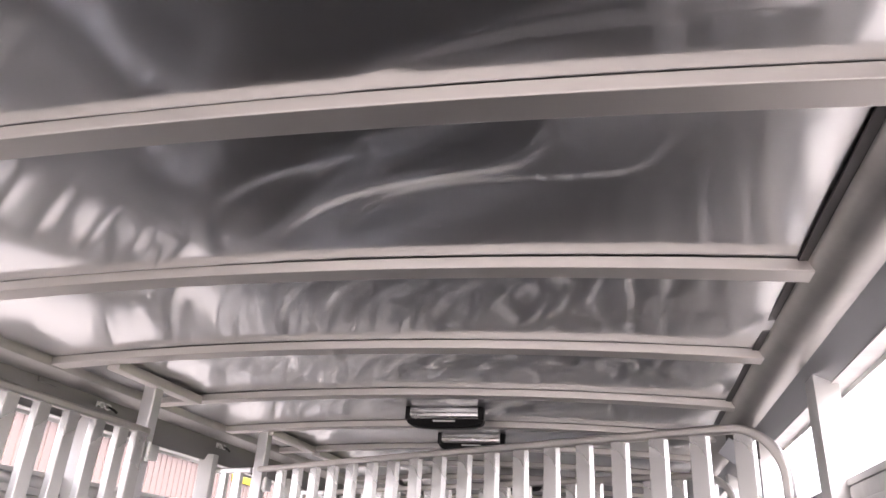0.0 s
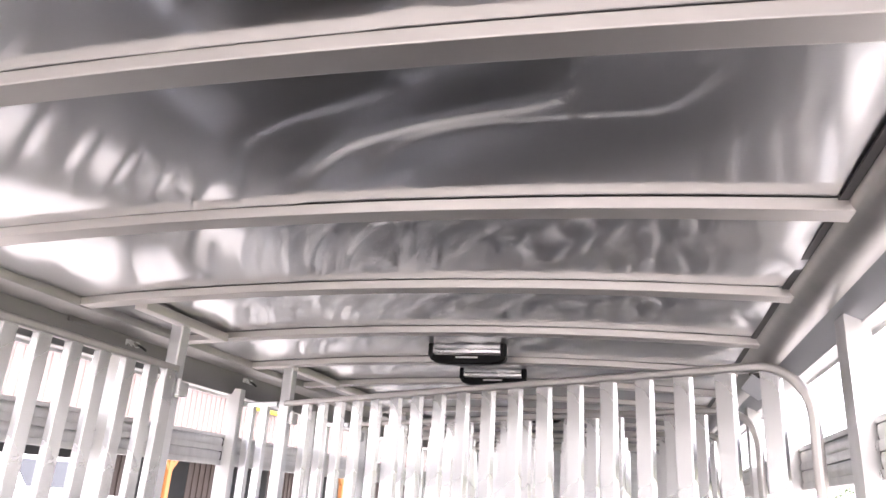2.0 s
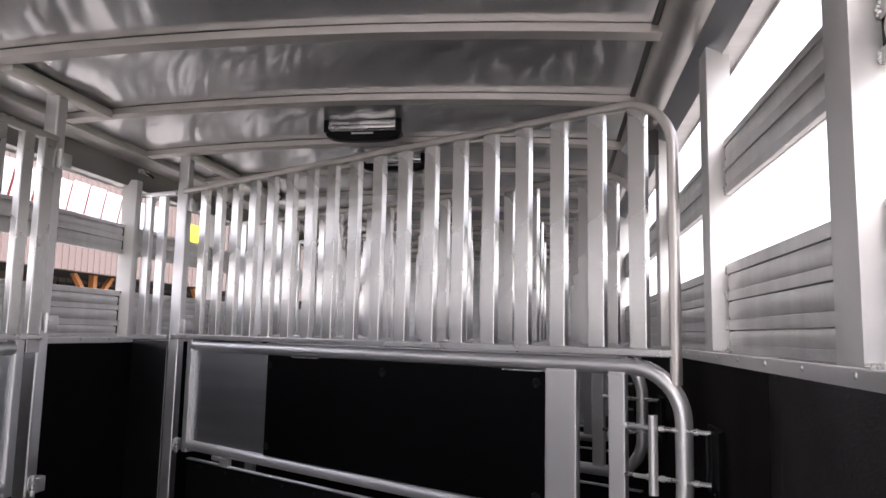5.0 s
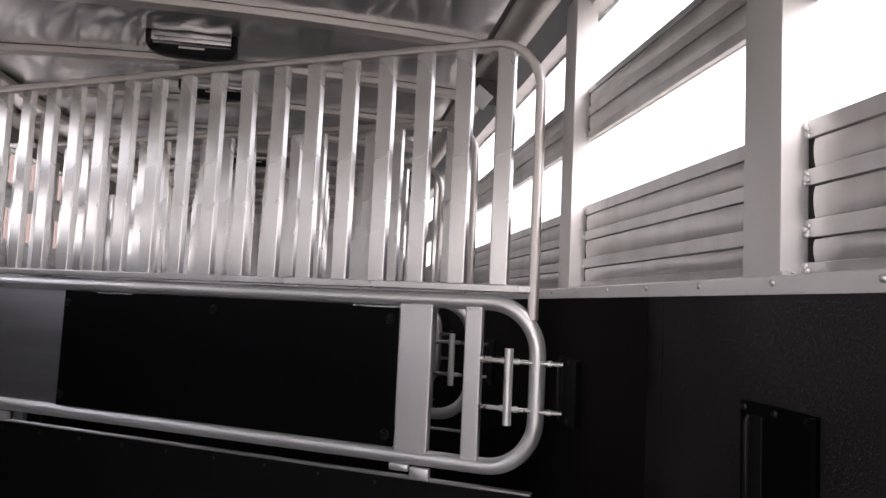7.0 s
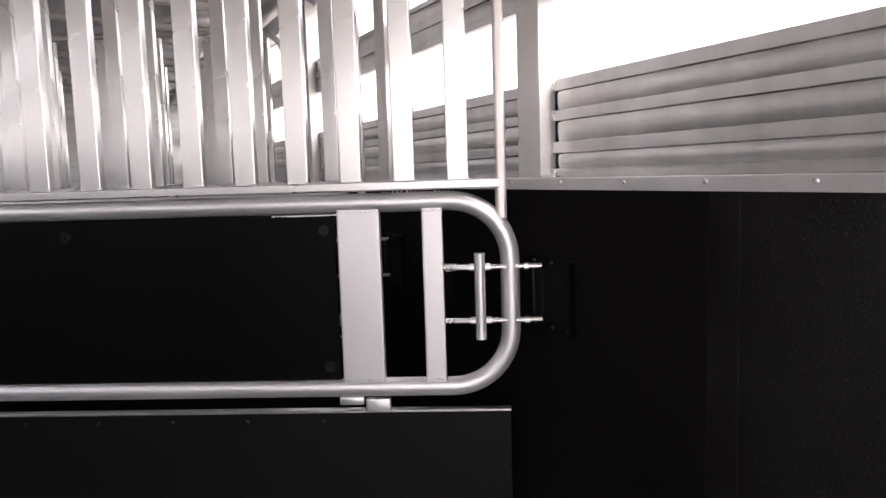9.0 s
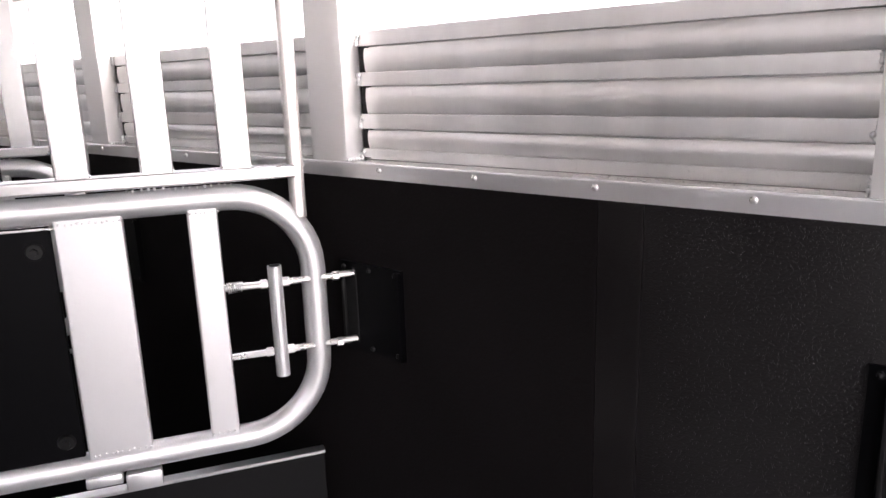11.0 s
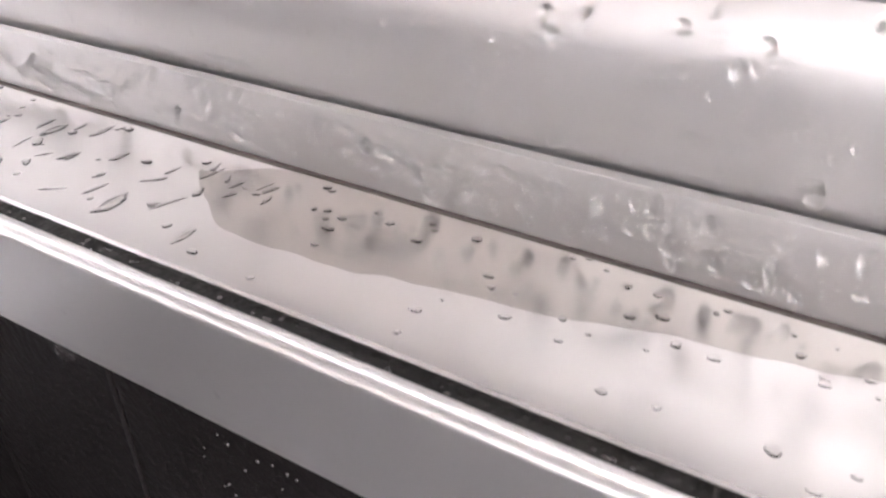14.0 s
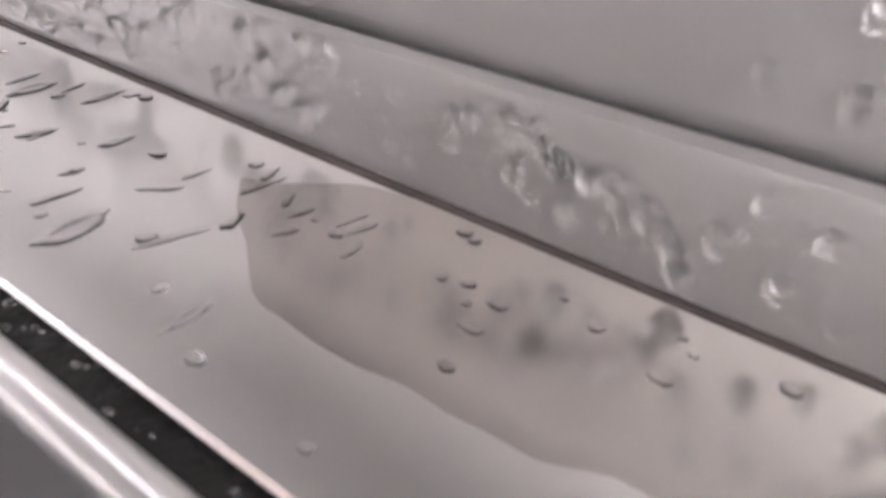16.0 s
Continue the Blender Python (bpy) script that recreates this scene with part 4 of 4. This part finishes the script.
for i in range(ny + 1):
    y = 1.62 + 0.204 * i / ny
    nv = noise.noise(Vector((y * 130, 0.4, 2.0))) * 0.0022 + noise.noise(Vector((y * 34, 1.4, 5.0))) * 0.0016
    e0 = 0.0198 + max(0.0, 1.775 - y) * 0.19 + max(0.0, (y - 1.800) / 0.023) ** 1.5 * 0.0155 + 0.6 * nv
    e1 = 0.0478 - max(0.0, y - 1.803) * 0.55 + nv * (y > 1.803)
    e1 = max(e1, e0 + 0.0004)
    for k in range(nx + 1):
        f = (k / nx) ** 2
        edge = min(1.0, (f * (e1 - e0)) / 0.0030)
        vs.append(Vector((XR + e0 + (e1 - e0) * f, y, ZT + 0.00003 + 0.00008 * edge)))
for i in range(ny):
    for k in range(nx):
        a = i * (nx + 1) + k
        fs.append((a, a + nx + 1, a + nx + 2, a + 1))
water("water_film", vs, fs, "thin standing film of rain water on the ledge", M_FILM)
vs, fs = [], []
for y in (1.830, 1.925, 1.745, 1.62, 1.54):  # hanging drops under the lip
    dome(vs, fs, Vector((XR - 0.0036, y, 1.2225)), EZ, EY, Vector((-1, 0, 0)), 0.0020, 0.0030, 0.0014, 12, rw, 0.05)
for _ in range(24):
    r = rw.uniform(0.0004, 0.0010)
    dome(vs, fs, Vector((XR - 0.0035, rw.uniform(1.5, 1.95), rw.uniform(1.226, 1.247))), EZ, EY, Vector((-1, 0, 0)), r * 1.4, r, r * 0.25, 8, rw, 0.05)
water("rain_drops", vs, fs, "clear drops hanging from the ledge's lip")
vs, fs = [], []
for _ in range(120):
    r = rw.uniform(0.0002, 0.0006)
    dome(vs, fs, Vector((XR + rw.uniform(0.0022, 0.0047), rw.uniform(1.6, 1.95), ZT - 0.0020)), EX, EY, EZ, r, r * 1.3, r * 0.5, 7, rw, 0.1)
water("rain_drops", vs, fs, "tiny drops caught on the black gasket", M_BEAD)
vs, fs = [], []
for _ in range(17000):                        # fine spray on the black lining near the post
    y = 1.80 - 0.55 * rw.random() ** 0.8
    z = 1.215 - 0.75 * rw.random() ** 1.2
    r = rw.uniform(0.00022, 0.0005)
    dome(vs, fs, Vector((XR, y, z)), EZ, EY, Vector((-1, 0, 0)), r * 1.3, r, r * 0.7, 6, rw, 0.05)
water("rain_spray", vs, fs, "fine rain spray beading on the black lining", M_BEAD)
